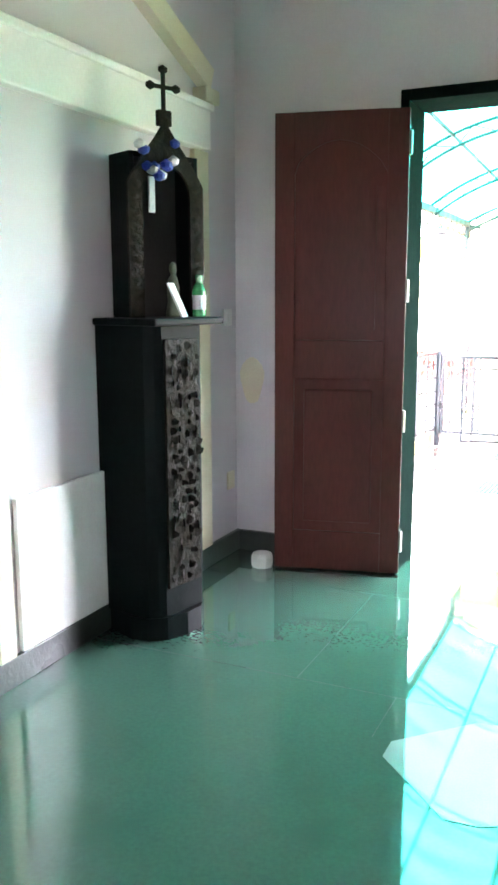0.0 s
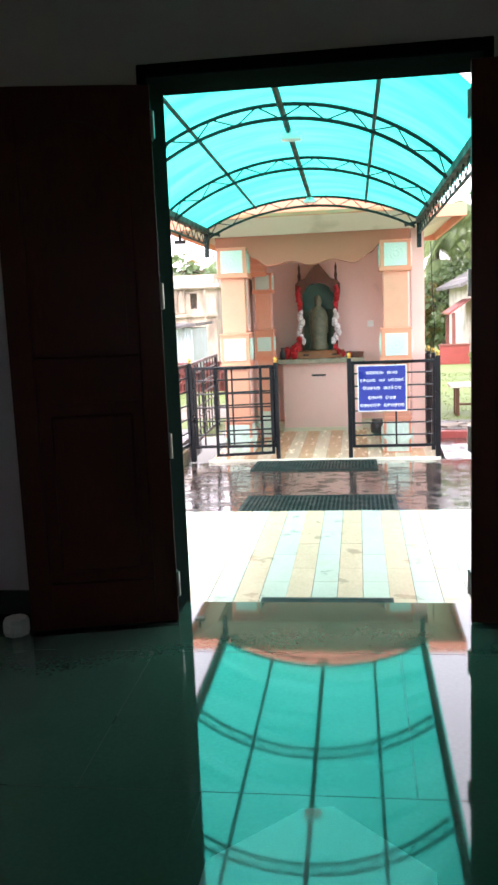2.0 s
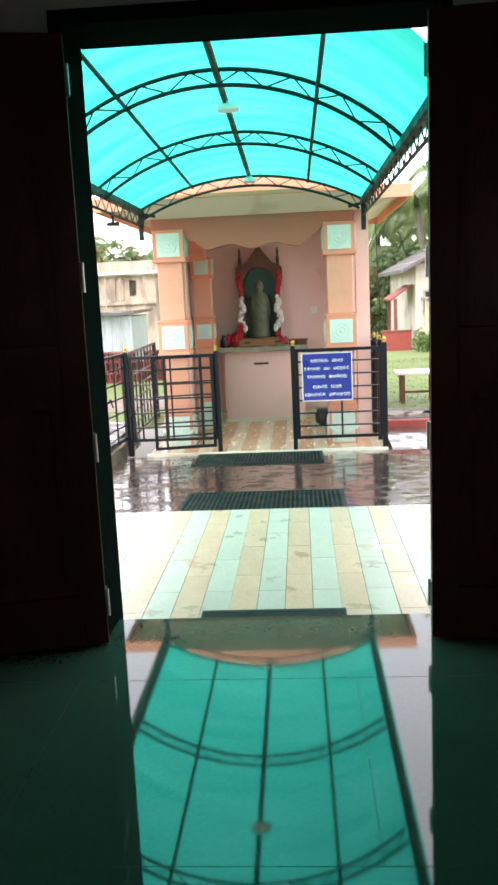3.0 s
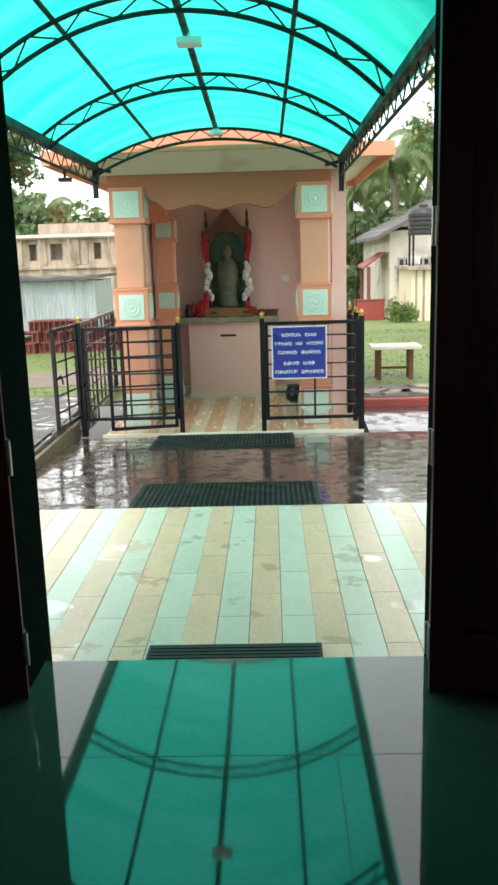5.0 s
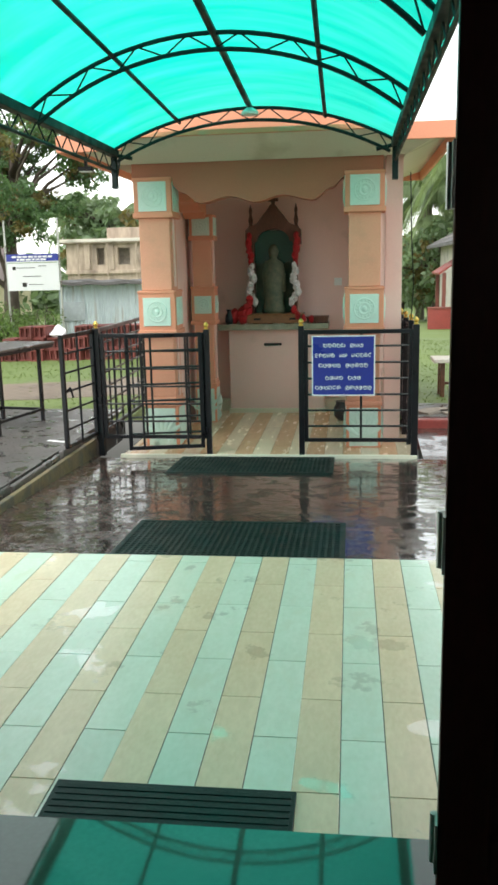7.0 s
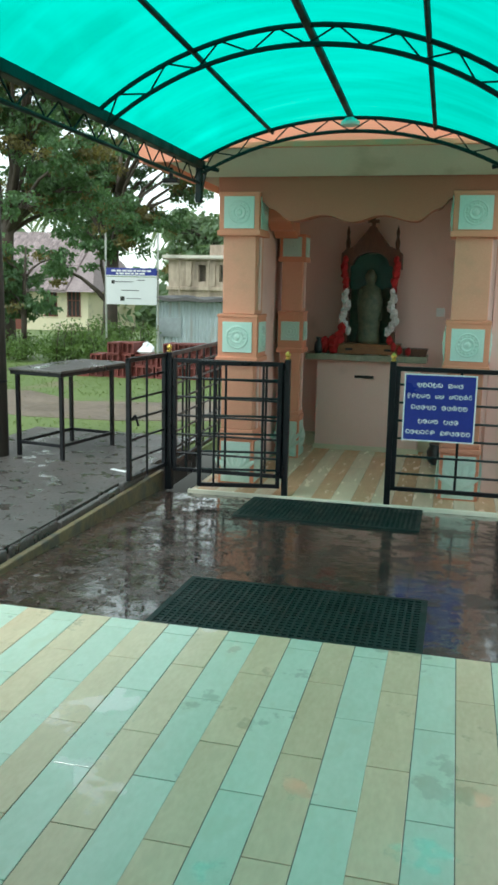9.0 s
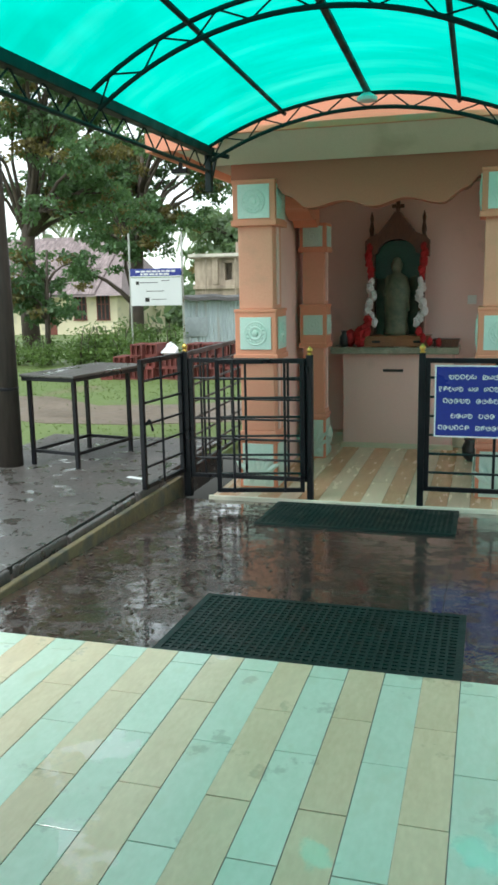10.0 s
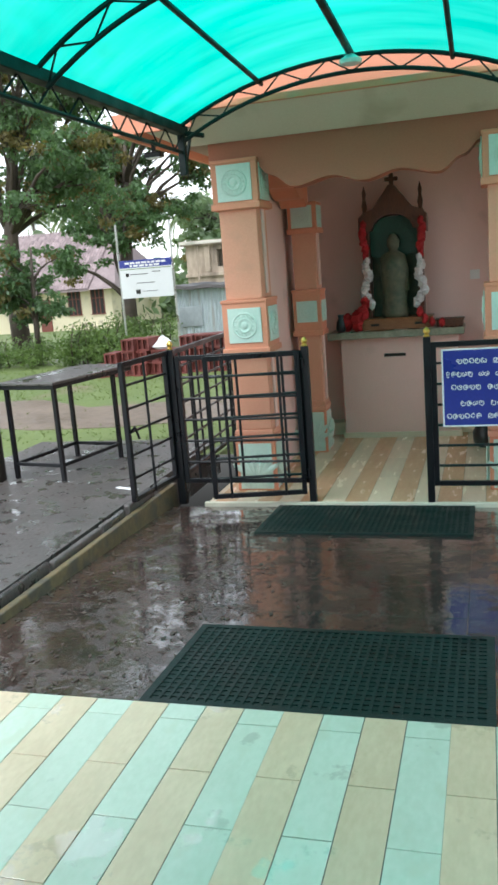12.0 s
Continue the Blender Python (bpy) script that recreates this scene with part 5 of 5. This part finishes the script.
cl = [(rng.uniform(-0.75, 0.75), rng.uniform(-0.5, 0.5), rng.uniform(0.95, 2.15), rng.uniform(0.28, 0.45), rng.uniform(0.22, 0.36), 0) for k in range(10)]
tree("young_tree", (-7.45, 13.4, land(13.4)), "young drooping fruit tree over the hedge", [(0, 0, 0, 0.06), (0.02, 0, 0.8, 0.05), (0.05, 0, 1.5, 0.035), (0.1, 0, 2.1, 0.015)], cl, (M_LEAF, M_LEAFB), 520, 0.095, 9, 0.02)
cl = [(rng.uniform(-2.2, 2.4), rng.uniform(-1.5, 1.5), rng.uniform(2.9, 5.0), rng.uniform(0.7, 1.1), rng.uniform(0.5, 0.8), 0) for k in range(22)]
tree("shade_tree", (-9.2, 35, land(35)), "large far shade tree", [(0, 0, 0, 0.3), (0.1, 0, 1.8, 0.25), (0.2, 0, 3.2, 0.18), (0.3, 0, 4.8, 0.06)], cl, (M_FAR, M_LEAFB), 300, 0.34, 10, 0.12)
cl = [(rng.uniform(-1.6, 1.5), rng.uniform(-1.2, 1.2), rng.uniform(2.2, 4.6), rng.uniform(0.6, 0.9), rng.uniform(0.5, 0.7), 0) for k in range(12)]
tree("shade_tree", (6.3, 27, land(27)), "green shade tree by the house, leaves paled for haze", [(0, 0, 0, 0.25), (0.1, 0, 2, 0.2), (0.1, 0, 3.4, 0.12), (0.1, 0, 4.4, 0.04)], cl, (M_FAR, M_LEAFB), 320, 0.26, 11, 0.08)


for k, (x, y, hh) in enumerate(((3.6, 30.5, 3.4), (2.4, 33, 3.0))):
    cl = [(rng.uniform(-1.5, 1.5), rng.uniform(-1.0, 1.0), rng.uniform(0.35, 1.0) * hh, rng.uniform(0.6, 0.9), rng.uniform(0.5, 0.7), 0) for _ in range(14)]
    tree("shade_tree", (x, y, land(y)), "green shade tree among the palms, leaves paled for haze", [(0, 0, 0, 0.2), (0.1, 0, hh * 0.4, 0.15), (0.1, 0, hh * 0.75, 0.08), (0.1, 0, hh, 0.03)], cl, (M_FAR, M_LEAFB), 260, 0.24, 60 + k, 0.06)

cl = [(rng.uniform(-2.5, -0.6), rng.uniform(-0.8, 0.8), rng.uniform(2.9, 5.2), rng.uniform(0.3, 0.5), rng.uniform(0.25, 0.4), 0) for k in range(11)]
tree("shade_tree", (4.9, 11.2, land(11.2)), "open leafy tree leaning over the lawn", [(0, 0, 0, 0.16), (-0.05, 0, 1.6, 0.13), (-0.3, 0, 3.0, 0.09), (-0.6, 0, 4.4, 0.03)], cl, (M_LEAF, M_LEAFB), 260, 0.10, 71, 0.035)


def hedge(name, label, x0, x1, y0, y1, h, seed, n, size=0.09, base=-0.03):
    rng = random.Random(seed)
    ob = thing(name, ((x0 + x1) / 2, (y0 + y1) / 2, base), label, "bush")
    bm = bmesh.new()
    for _ in range(n):
        x, y = rng.uniform(x0, x1) - (x0 + x1) / 2, rng.uniform(y0, y1) - (y0 + y1) / 2
        hh = h * rng.uniform(0.55, 1.0)
        leaf_cloud(bm, (x, y, hh * 0.5), (0.26, 0.26, hh * 0.5), 110, size, rng, -0.3)
    part("foliage", bm, M_LEAFH, ob)
    bm = bmesh.new()
    for _ in range(14):
        x, y = rng.uniform(x0, x1) - (x0 + x1) / 2, rng.uniform(y0, y1) - (y0 + y1) / 2
        path_tube(bm, [(x, y, 0), (x + rng.uniform(-0.1, 0.1), y, h * 0.5), (x + rng.uniform(-0.2, 0.2), y, h * 0.85)], [0.015, 0.01, 0.004], 5)
    tagged(part("stems", bm, M_BARK, ob), kind="stuff")
    return ob


hedge("hedge_bush", "ragged wet green hedge bushes", -9.4, -5.5, 12.6, 13.6, 0.62, 1, 80, 0.062)
hedge("hedge_bush", "taller light green bush by the hedge", -6.6, -5.7, 12.7, 13.3, 0.85, 2, 30, 0.062)
hedge("hedge_bush", "green shrubs under the site board", -8.7, -7.15, 18.6, 19.6, 0.95, 3, 22, 0.08, land(19))
hedge("hedge_bush", "small shrub at the house wall", 3.3, 3.85, 19.0, 19.4, 0.6, 4, 8, 0.1, land(19))


def palm(at, h, lean, seed, label="tall coconut palm with drooping fronds"):
    rng = random.Random(seed)
    ob = thing("coconut_palm", at, label, "palm tree", "coconut palms")
    pts = [(lean * (k / 6) ** 1.6, 0.2 * math.sin(k), h * k / 6) for k in range(7)]
    part("trunk", path_tube(bmesh.new(), pts, [0.2 - 0.014 * k for k in range(7)], 9), M_PALMB, ob, smooth=True)
    top = Vector(pts[-1])
    for k in range(20):
        a, el = 2 * math.pi * k / 20 + rng.uniform(-0.2, 0.2), rng.uniform(-0.35, 1.1)
        ln = rng.uniform(2.7, 3.7)
        bm = bmesh.new()
        d = Vector((math.cos(a), math.sin(a), 0))
        spine = []
        for i in range(9):
            u = i / 8
            spine.append(top + d * ln * u * (0.9 - 0.25 * u) + Vector((0, 0, ln * (math.sin(el) * u - 0.75 * u * u))))
        path_tube(bm, spine, [0.03 * (1 - 0.9 * i / 8) for i in range(9)], 4)
        side = d.cross(Vector((0, 0, 1)))
        for i in range(8):
            for j in range(4):
                u = j / 4
                b = spine[i].lerp(spine[i + 1], u)
                for sg in (-1, 1):
                    l2 = (1.0 - 0.07 * (i + u)) * rng.uniform(0.8, 1.1)
                    tip = b + side * sg * l2 * 0.55 + d * l2 * 0.4 + Vector((0, 0, -l2 * 0.65))
                    v = [bm.verts.new(b - d * 0.05), bm.verts.new(b + d * 0.05), bm.verts.new(tip)]
                    bm.faces.new(v)
        part("frond", bm, M_FROND, ob)
    return ob


for k, (x, y, h, ln) in enumerate(((5.2, 30, 5.6, -0.5), (4.3, 32.5, 3.6, 0.3), (6.1, 31.5, 4.3, 0.3), (3.4, 35, 5.2, 0.2), (7.4, 30, 6.0, -0.4), (5.6, 38, 6.4, -0.3), (2.6, 38, 3.2, 0.2), (6.6, 34, 6.8, 0.4), (4.0, 36, 5.6, -0.3), (-30.6, 60, 8.6, 0.8), (-20.0, 60, 7.4, 0.5), (-13.5, 52, 6.6, -0.4), (-34, 62, 8.4, -0.5), (-21.5, 64, 8.2, -0.6))):
    palm((x, y, land(y)), h, ln, 40 + k)

# distant wood closing the view
rng = random.Random(77)
bm = bmesh.new()
for k in range(260):
    a = rng.uniform(-62, 62)
    d = rng.uniform(58, 80)
    x, y = d * math.sin(radians(a)), d * math.cos(radians(a))
    h = rng.uniform(2.5, 8.5) if abs(a - 5) > 6 else rng.uniform(2, 6)
    leaf_cloud(bm, (x, y, -1.8 + h * 0.5), (3.0, 2.0, h * 0.5), 95, 0.85, rng, 0.2)
woods = tagged(part("far_woods", bm, M_FAR, None, "distant belt of mixed green trees"), kind="stuff", category="woods")


# ---- houses and sheds ----
def window(parent, x, z, w, h, y=0.0, bars=2, trim=None):
    """A shuttered opening in a wall that faces -y."""
    trim = trim or M_SHUTTER
    ob = part("window", boxes((x - w / 2 - 0.06, x - w / 2, y - 0.05, y + 0.02, z, z + h), (x + w / 2, x + w / 2 + 0.06, y - 0.05, y + 0.02, z, z + h), (x - w / 2 - 0.06, x + w / 2 + 0.06, y - 0.05, y + 0.02, z + h, z + h + 0.06), (x - w / 2 - 0.1, x + w / 2 + 0.1, y - 0.1, y + 0.02, z - 0.06, z)), trim, parent, "brown framed window")
    part("pane", boxes((x - w / 2, x + w / 2, y - 0.012, y - 0.004, z, z + h)), M_DARK, ob, "dark glass pane")
    for k in range(1, bars + 1):
        xx = x - w / 2 + w * k / (bars + 1)
        part("mullion", boxes((xx - 0.03, xx + 0.03, y - 0.04, y - 0.012, z, z + h)), trim, ob)
    part("transom", boxes((x - w / 2, x + w / 2, y - 0.038, y - 0.013, z + h * 0.62, z + h * 0.62 + 0.05)), trim, ob)
    return ob


def tiled_slope(bm, x0, x1, ya, za, yb, zb, rows, cols):
    """Courses of half-round tiles from the eave (a) to the ridge (b)."""
    for j in range(rows):
        u0, u1 = j / rows, (j + 1.12) / rows
        for i in range(cols):
            xa, xb = x0 + (x1 - x0) * i / cols, x0 + (x1 - x0) * (i + 0.94) / cols
            xm = (xa + xb) / 2
            v = [bm.verts.new((x, ya + (yb - ya) * u, za + (zb - za) * u + dz)) for x, u, dz in ((xa, u0, 0.0), (xm, u0, 0.06), (xb, u0, 0.0), (xb, u1, 0.02), (xm, u1, 0.08), (xa, u1, 0.02))]
            bm.faces.new((v[0], v[1], v[4], v[5]))
            bm.faces.new((v[1], v[2], v[3], v[4]))
    return bm


HZ = land(48)
house = thing("yellow_house", (-25.2, 48, HZ), "pale yellow bungalow with a clay tile roof", "house")
part("wall", boxes((-6, 3.3, 0, 0.2, 0, 2.6), (3.1, 3.3, 0.2, 8, 0, 2.6), (-6, -5.8, 0.2, 8, 0, 2.6), (-5.8, 3.1, 7.8, 8, 0, 2.6)), M_HOUSE, house)
bm = bmesh.new()
prism(bm, [(-0.9, 2.50), (4.0, 6.2), (8.9, 2.5), (8.9, 2.38), (4.0, 6.05), (-0.9, 2.38)], -6.5, 2.2, "x")
roof = part("roof", bm, M_ROOFT, house)
part("roof_tiles", tiled_slope(bmesh.new(), -6.5, 2.2, -0.95, 2.53, 4.0, 6.24, 16, 42), M_ROOFT, roof)
bm = bmesh.new()
vs = [bm.verts.new(p) for p in ((2.2, -0.9, 2.44), (4.0, -0.9, 2.44), (4.0, 8.9, 2.44), (2.2, 4.0, 6.1), (2.2, 8.9, 2.44))]
bm.faces.new((vs[0], vs[1], vs[3]))
bm.faces.new((vs[1], vs[2], vs[3]))
bm.faces.new((vs[2], vs[4], vs[3]))
part("hip", bm, M_ROOFT, roof)
for x in (0.75, 2.35):
    window(house, x, 0.95, 0.78, 1.5)
part("door", boxes((-1.75, -0.95, -0.04, 0.0, 0, 2.0)), M_SHUTTER, house, "brown boarded door")
part("meter_box", boxes((-0.35, 0.1, -0.12, 0.0, 1.0, 1.6), bevel=0.02), M_ZINC, house, "grey blue meter box")

shed = thing("metal_shed", (-5.9, 20.0, land(20)), "corrugated zinc shed with a dark lean-to roof", "shed")
bm = bmesh.new()
n, prev = 90, None
for k in range(n + 1):
    x = -1.3 + 2.65 * k / n
    pair = (bm.verts.new((x, 0.018 * math.sin(k * 1.9), 0)), bm.verts.new((x, 0.018 * math.sin(k * 1.9), 1.33)))
    if prev:
        bm.faces.new((prev[0], pair[0], pair[1], prev[1]))
    prev = pair
box(bm, -1.3, 1.35, 0.05, 2.4, 0, 1.3)
part("wall", bm, M_SHEDZINC, shed)
bm = bmesh.new()
sag = [(-1.5 + 3.0 * k / 16, 1.36 + 0.022 * math.sin(k * 1.3) - 0.03 * math.sin(math.pi * k / 16)) for k in range(17)]
prism(bm, sag + [(x, z + 0.085) for x, z in reversed(sag)], -0.25, 2.6)
part("roof", bm, M_DARKROOF, shed)
part("patch_panel", boxes((-1.2, -0.6, -0.04, -0.025, 0.4, 0.9), bevel=0.004), M_ZINC, shed)

RZ = land(27)
ruin = thing("unfinished_building", (-8.0, 27.0, RZ), "unfinished weathered brown building with open windows", "building")
top = 2.43 - RZ
holes = [(-0.22, 0.05), (0.52, 0.95), (2.05, 2.3)]
edges = [-1.3] + [e for h in holes for e in h] + [3.0]
for a, b in zip(edges[::2], edges[1::2]):
    part("wall", boxes((a, b, 0, 0.2, 0, top - 0.18)), M_RUIN, ruin)
for a, b in holes:
    part("sill_wall", boxes((a, b, 0, 0.2, 0, top - 0.9)), M_RUIN, ruin)
    part("lintel", boxes((a, b, 0, 0.2, top - 0.34, top - 0.18)), M_RUIN, ruin)
for r in ((-1.3, -1.1, 0.2, 5, 0, top - 0.18), (2.8, 3.0, 0.2, 5, 0, top - 0.18), (-1.1, 2.8, 4.8, 5, 0, top - 0.18)):
    part("wall", boxes(r), M_RUIN, ruin)
part("roof_slab", boxes((-1.45, 3.15, -0.15, 5.1, top - 0.18, top - 0.02), bevel=0.01), M_RUIN, ruin)
part("band_course", boxes((-1.35, 3.05, -0.08, 0.0, top - 1.2, top - 1.08), bevel=0.01), M_RUIN, ruin)
# Added grey backing close behind the openings, keeps them from going dark.
part("hole_backing", boxes((-1.1, 2.8, 0.34, 0.45, 0, top - 0.2)), M_CONC, ruin)
for x in (-0.55, 0.3, 1.45, 1.75):
    part("pier", boxes((x - 0.1, x + 0.1, -0.07, 0.0, top - 1.05, top - 0.18), bevel=0.01), M_RUIN, ruin)

part("upper_room", boxes((0.0, 3.0, 0.6, 4.6, top - 0.02, top + 0.36), bevel=0.01), M_RUIN, ruin)
# Glint of the wet slab edge, painted as a pale strip.
part("slab_edge_glint", boxes((-1.47, 3.17, -0.18, -0.152, top - 0.13, top - 0.03), bevel=0.008), M_HOUSE2, ruin, "pale strip painting the glint along the wet slab edge")
for x in (-0.85, 0.2, 1.2, 2.6):
    part("scaffold_pole", tube(bmesh.new(), (x, -0.3, 0), (x + 0.04, -0.26, top - 0.2), 0.025, 6), M_RUIN, ruin)
H2 = land(22)
h2 = thing("white_house", (3.6, 22.0, H2), "off-white two-level house with a grey sheet roof", "house")
part("wall", boxes((0, 0.2, 0.2, 7, 0, 2.6), (0.0, 6, 0, 0.2, 0, 2.6), (5.8, 6, 0.2, 7, 0, 2.6), (0.2, 5.8, 6.8, 7, 0, 2.6)), M_HOUSE2, h2)
bm = bmesh.new()
prism(bm, [(-0.45, 2.26), (3.0, 4.0), (6.45, 2.26), (6.45, 2.36), (3.0, 4.12), (-0.45, 2.36)], -0.6, 7.4)
part("roof", bm, M_DARKROOF, h2)
part("gable_wall", prism(bmesh.new(), [(0, 2.6), (6, 2.6), (6, 2.7), (3, 3.9), (0, 2.5)], 0.0, 0.18), M_HOUSE2, h2)
for x in (0.42, 0.95, 1.6):
    window(h2, x, 1.15, 0.30, 0.55, 0.0, 1, M_GREYFRAME)
for x, z in ((0.66, 1.55), (1.28, 1.75)):
    ac = part("cooling_unit", boxes((x - 0.16, x + 0.16, -0.3, 0.0, z, z + 0.22), (x - 0.14, x + 0.14, -0.31, -0.3, z + 0.02, z + 0.2), bevel=0.01), M_WHITEP, h2, "white cooling unit on the wall")
    part("grille", boxes(*[(x - 0.13, x + 0.13, -0.316, -0.309, z + 0.03 + 0.04 * k, z + 0.05 + 0.04 * k) for k in range(4)]), M_GREYFRAME, ac)
annex = thing("annexe", (3.85, 19.7, land(19.7)), "pale yellow outbuilding with a flat slab roof", "outbuilding")
part("wall", boxes((0, 4, 0, 2.2, 0, 1.33)), M_HOUSE, annex)
part("roof_slab", boxes((-0.12, 4.1, -0.15, 2.2, 1.33, 1.43), bevel=0.01), M_CONC, annex)
part("drain_pipe", tube(bmesh.new(), (0.32, -0.05, 0), (0.32, -0.05, 1.33), 0.03, 8), M_CONC, annex)
part("drain_pipe", tube(bmesh.new(), (0.12, -0.05, 0), (0.12, -0.05, 1.33), 0.025, 8), M_CONC, annex)
tank = thing("water_tank", (4.22, 20.2, land(19.7) + 1.43), "black plastic water tank on a steel stand", "water tank")
for x, y in ((-0.3, -0.3), (0.3, -0.3), (-0.3, 0.3), (0.3, 0.3)):
    part("stand_leg", tube(bmesh.new(), (x, y, 0), (x, y, 0.8), 0.03, 6), M_IRON, tank)
prof = [(0.38, 0.8)]
for k in range(5):
    prof += [(0.40, 0.83 + 0.11 * k), (0.40, 0.90 + 0.11 * k), (0.385, 0.915 + 0.11 * k)]
prof += [(0.3, 1.45), (0.12, 1.52), (0.12, 1.57)]
part("tank", lathe(bmesh.new(), prof, 20), M_TANK, tank, smooth=False)
porch = thing("porch", (2.98, 23.0, land(23)), "small red roofed porch beside the house", "porch")
part("roof", prism(bmesh.new(), [(-0.1, 1.5), (0.55, 1.95), (0.55, 1.97), (-0.12, 1.56)], -0.8, 1.2), M_REDKERB, porch)
for y in (-0.7, 1.1):
    part("post", boxes((0.0, 0.1, y - 0.05, y + 0.05, 0, 1.56), bevel=0.006), M_SHUTTER, porch)
part("low_wall", boxes((0.0, 0.5, -0.75, -0.6, 0, 0.6), bevel=0.01), M_REDKERB, porch)
garden = thing("low_wall", (3.05, 21.6, land(21.6)), "low red-brown garden wall in front of the porch", "wall")
part("wall_body", boxes((-0.5, 0.36, 0, 0.14, 0, 0.13 - land(21.6)), bevel=0.01), M_REDKERB, garden)
part("coping", boxes((-0.52, 0.38, -0.02, 0.16, 0.13 - land(21.6), 0.18 - land(21.6)), bevel=0.01), M_SHUTTER, garden)
cable = thing("drop_cable", (0.93, 5.25, 1.0), "thin black cable hanging beside the pillar", "cable")
part("wire", path_tube(bmesh.new(), [(-0.02, -0.30, 1.05), (0.0, -0.2, 0.6), (0.03, -0.1, 0.2), (0.02, 0, -0.1)], [0.004] * 4, 5), M_IRON, cable)
part("plug", boxes((0.0, 0.045, -0.02, 0.02, -0.16, -0.08), bevel=0.006), M_IRON, cable)

rng = random.Random(66)
bm = bmesh.new()
for _ in range(7000):
    if rng.random() < 0.65:
        x, y = rng.uniform(-9.5, -1.6), rng.uniform(6.45, 12.6)
        if 6.9 < y - 0.04 * (x + 12) < 8.6 and rng.random() < 0.93:
            continue
    else:
        x, y = rng.uniform(1.1, 4.6), rng.uniform(6.8, 15)
    z, h = land(y), rng.uniform(0.012, 0.03)
    for _ in range(3):
        a = rng.uniform(0, 6.28)
        dx, dy = math.cos(a) * 0.005, math.sin(a) * 0.005
        lx, ly = rng.uniform(-0.03, 0.03), rng.uniform(-0.03, 0.03)
        bm.faces.new([bm.verts.new(q) for q in ((x - dx, y - dy, z), (x + dx, y + dy, z), (x + lx, y + ly, z + h))])
tagged(part("grass_tufts", bm, M_BLADE, None, "short wet grass blades on the lawn"), kind="stuff", category="grass")

rng = random.Random(91)
bm = bmesh.new()
for _ in range(2600):
    if rng.random() < 0.45:
        x, y = rng.uniform(-3.4, -1.82), rng.uniform(0.5, 6.2)
        z = -0.002
    else:
        x, y = rng.uniform(-1.7, -0.4), rng.uniform(2.15, 4.9)
        z = ground_z(y) + 0.002
    a, l = rng.uniform(0, 6.28), rng.choice((0.006, 0.009, 0.014, 0.022))
    dx, dy = math.cos(a) * l, math.sin(a) * l
    v = [bm.verts.new(q) for q in ((x - dx, y - dy, z), (x + dy * 0.35, y - dx * 0.35, z + 0.003), (x + dx, y + dy, z + 0.001), (x - dy * 0.35, y + dx * 0.35, z + 0.003))]
    bm.faces.new(v)
tagged(part("leaf_litter", bm, M_BARK, None, "small dead leaves and grit on the wet concrete"), kind="stuff", category="litter")


# ---- paving pieces, last ----
TW = 0.1325
meshes = {}


def tile_mesh(w, l, t, material):
    key = (round(w, 3), round(l, 3), material.name)
    if key not in meshes:
        bm = bmesh.new()
        c = 0.0012
        lo = [bm.verts.new((x, y, 0)) for x, y in ((0, 0), (w, 0), (w, l), (0, l))]
        hi = [bm.verts.new((x, y, t - c * 0.7)) for x, y in ((0, 0), (w, 0), (w, l), (0, l))]
        tp = [bm.verts.new((x, y, t)) for x, y in ((c, c), (w - c, c), (w - c, l - c), (c, l - c))]
        for k in range(4):
            j = (k + 1) % 4
            bm.faces.new((lo[k], lo[j], hi[j], hi[k]))
            bm.faces.new((hi[k], hi[j], tp[j], tp[k]))
        bm.faces.new(tp)
        me = bpy.data.meshes.new("tile")
        bm.to_mesh(me)
        bm.free()
        me.materials.append(material)
        meshes[key] = me
    return meshes[key]


def lay(parent, x0, x1, y0, y1, z, first, width, length, rng, seam=0.0022, pair=(M_TAN, M_MINT), tight=0):
    """Long tiles in alternate colours, joints staggered; every seam numbered tight is butted close."""
    k = math.floor((x0 - first) / width)
    while first + k * width < x1:
        xa, xb = max(x0, first + k * width), min(x1, first + (k + 1) * width)
        gap = seam * 0.2 if tight and (k % tight) == tight - 1 else seam
        y = y0 - (0.48, 0.95)[k % 2] * length
        while y < y1:
            ya, yb = max(y0, y), min(y1, y + length)
            if yb - ya > 0.02 and xb - xa > 0.02:
                ob = new("tile", tile_mesh(xb - xa - gap, yb - ya - seam, 0.012, pair[k % 2]))
                ob.parent = parent
                ob.location = (xa + seam / 2, ya + seam / 2, z + rng.uniform(-0.0004, 0.0004))
            y += length
        k += 1


rng = random.Random(15)
lay(terrace, -1.665, 1.9, 0.003, TE - 0.003, TZ - 0.012, 0.302, TW, 0.5, rng, 0.0032, (M_TAN, M_MINT), 4)
lay(base, -1.44, 0.98, 4.99, 7.16, -0.164, 0.40, 0.15, 0.6, rng, 0.002, (M_WARMT, M_CREAMT))
# wet slabs on the slope
sl = math.degrees(math.atan(-0.046))
for i in range(4):
    for j in range(3):
        xa, ya = GX0 + 1.036 * i, TE + 0.942 * j
        ob = new("slab", tile_mesh(1.0345, 0.94, 0.012, M_WETPAVE))
        ob.parent = apron
        ob.matrix_basis = pose(xa, ya, ground_z(ya) - 0.0125 + rng.uniform(-0.0006, 0.0006), sl, 0, 0)
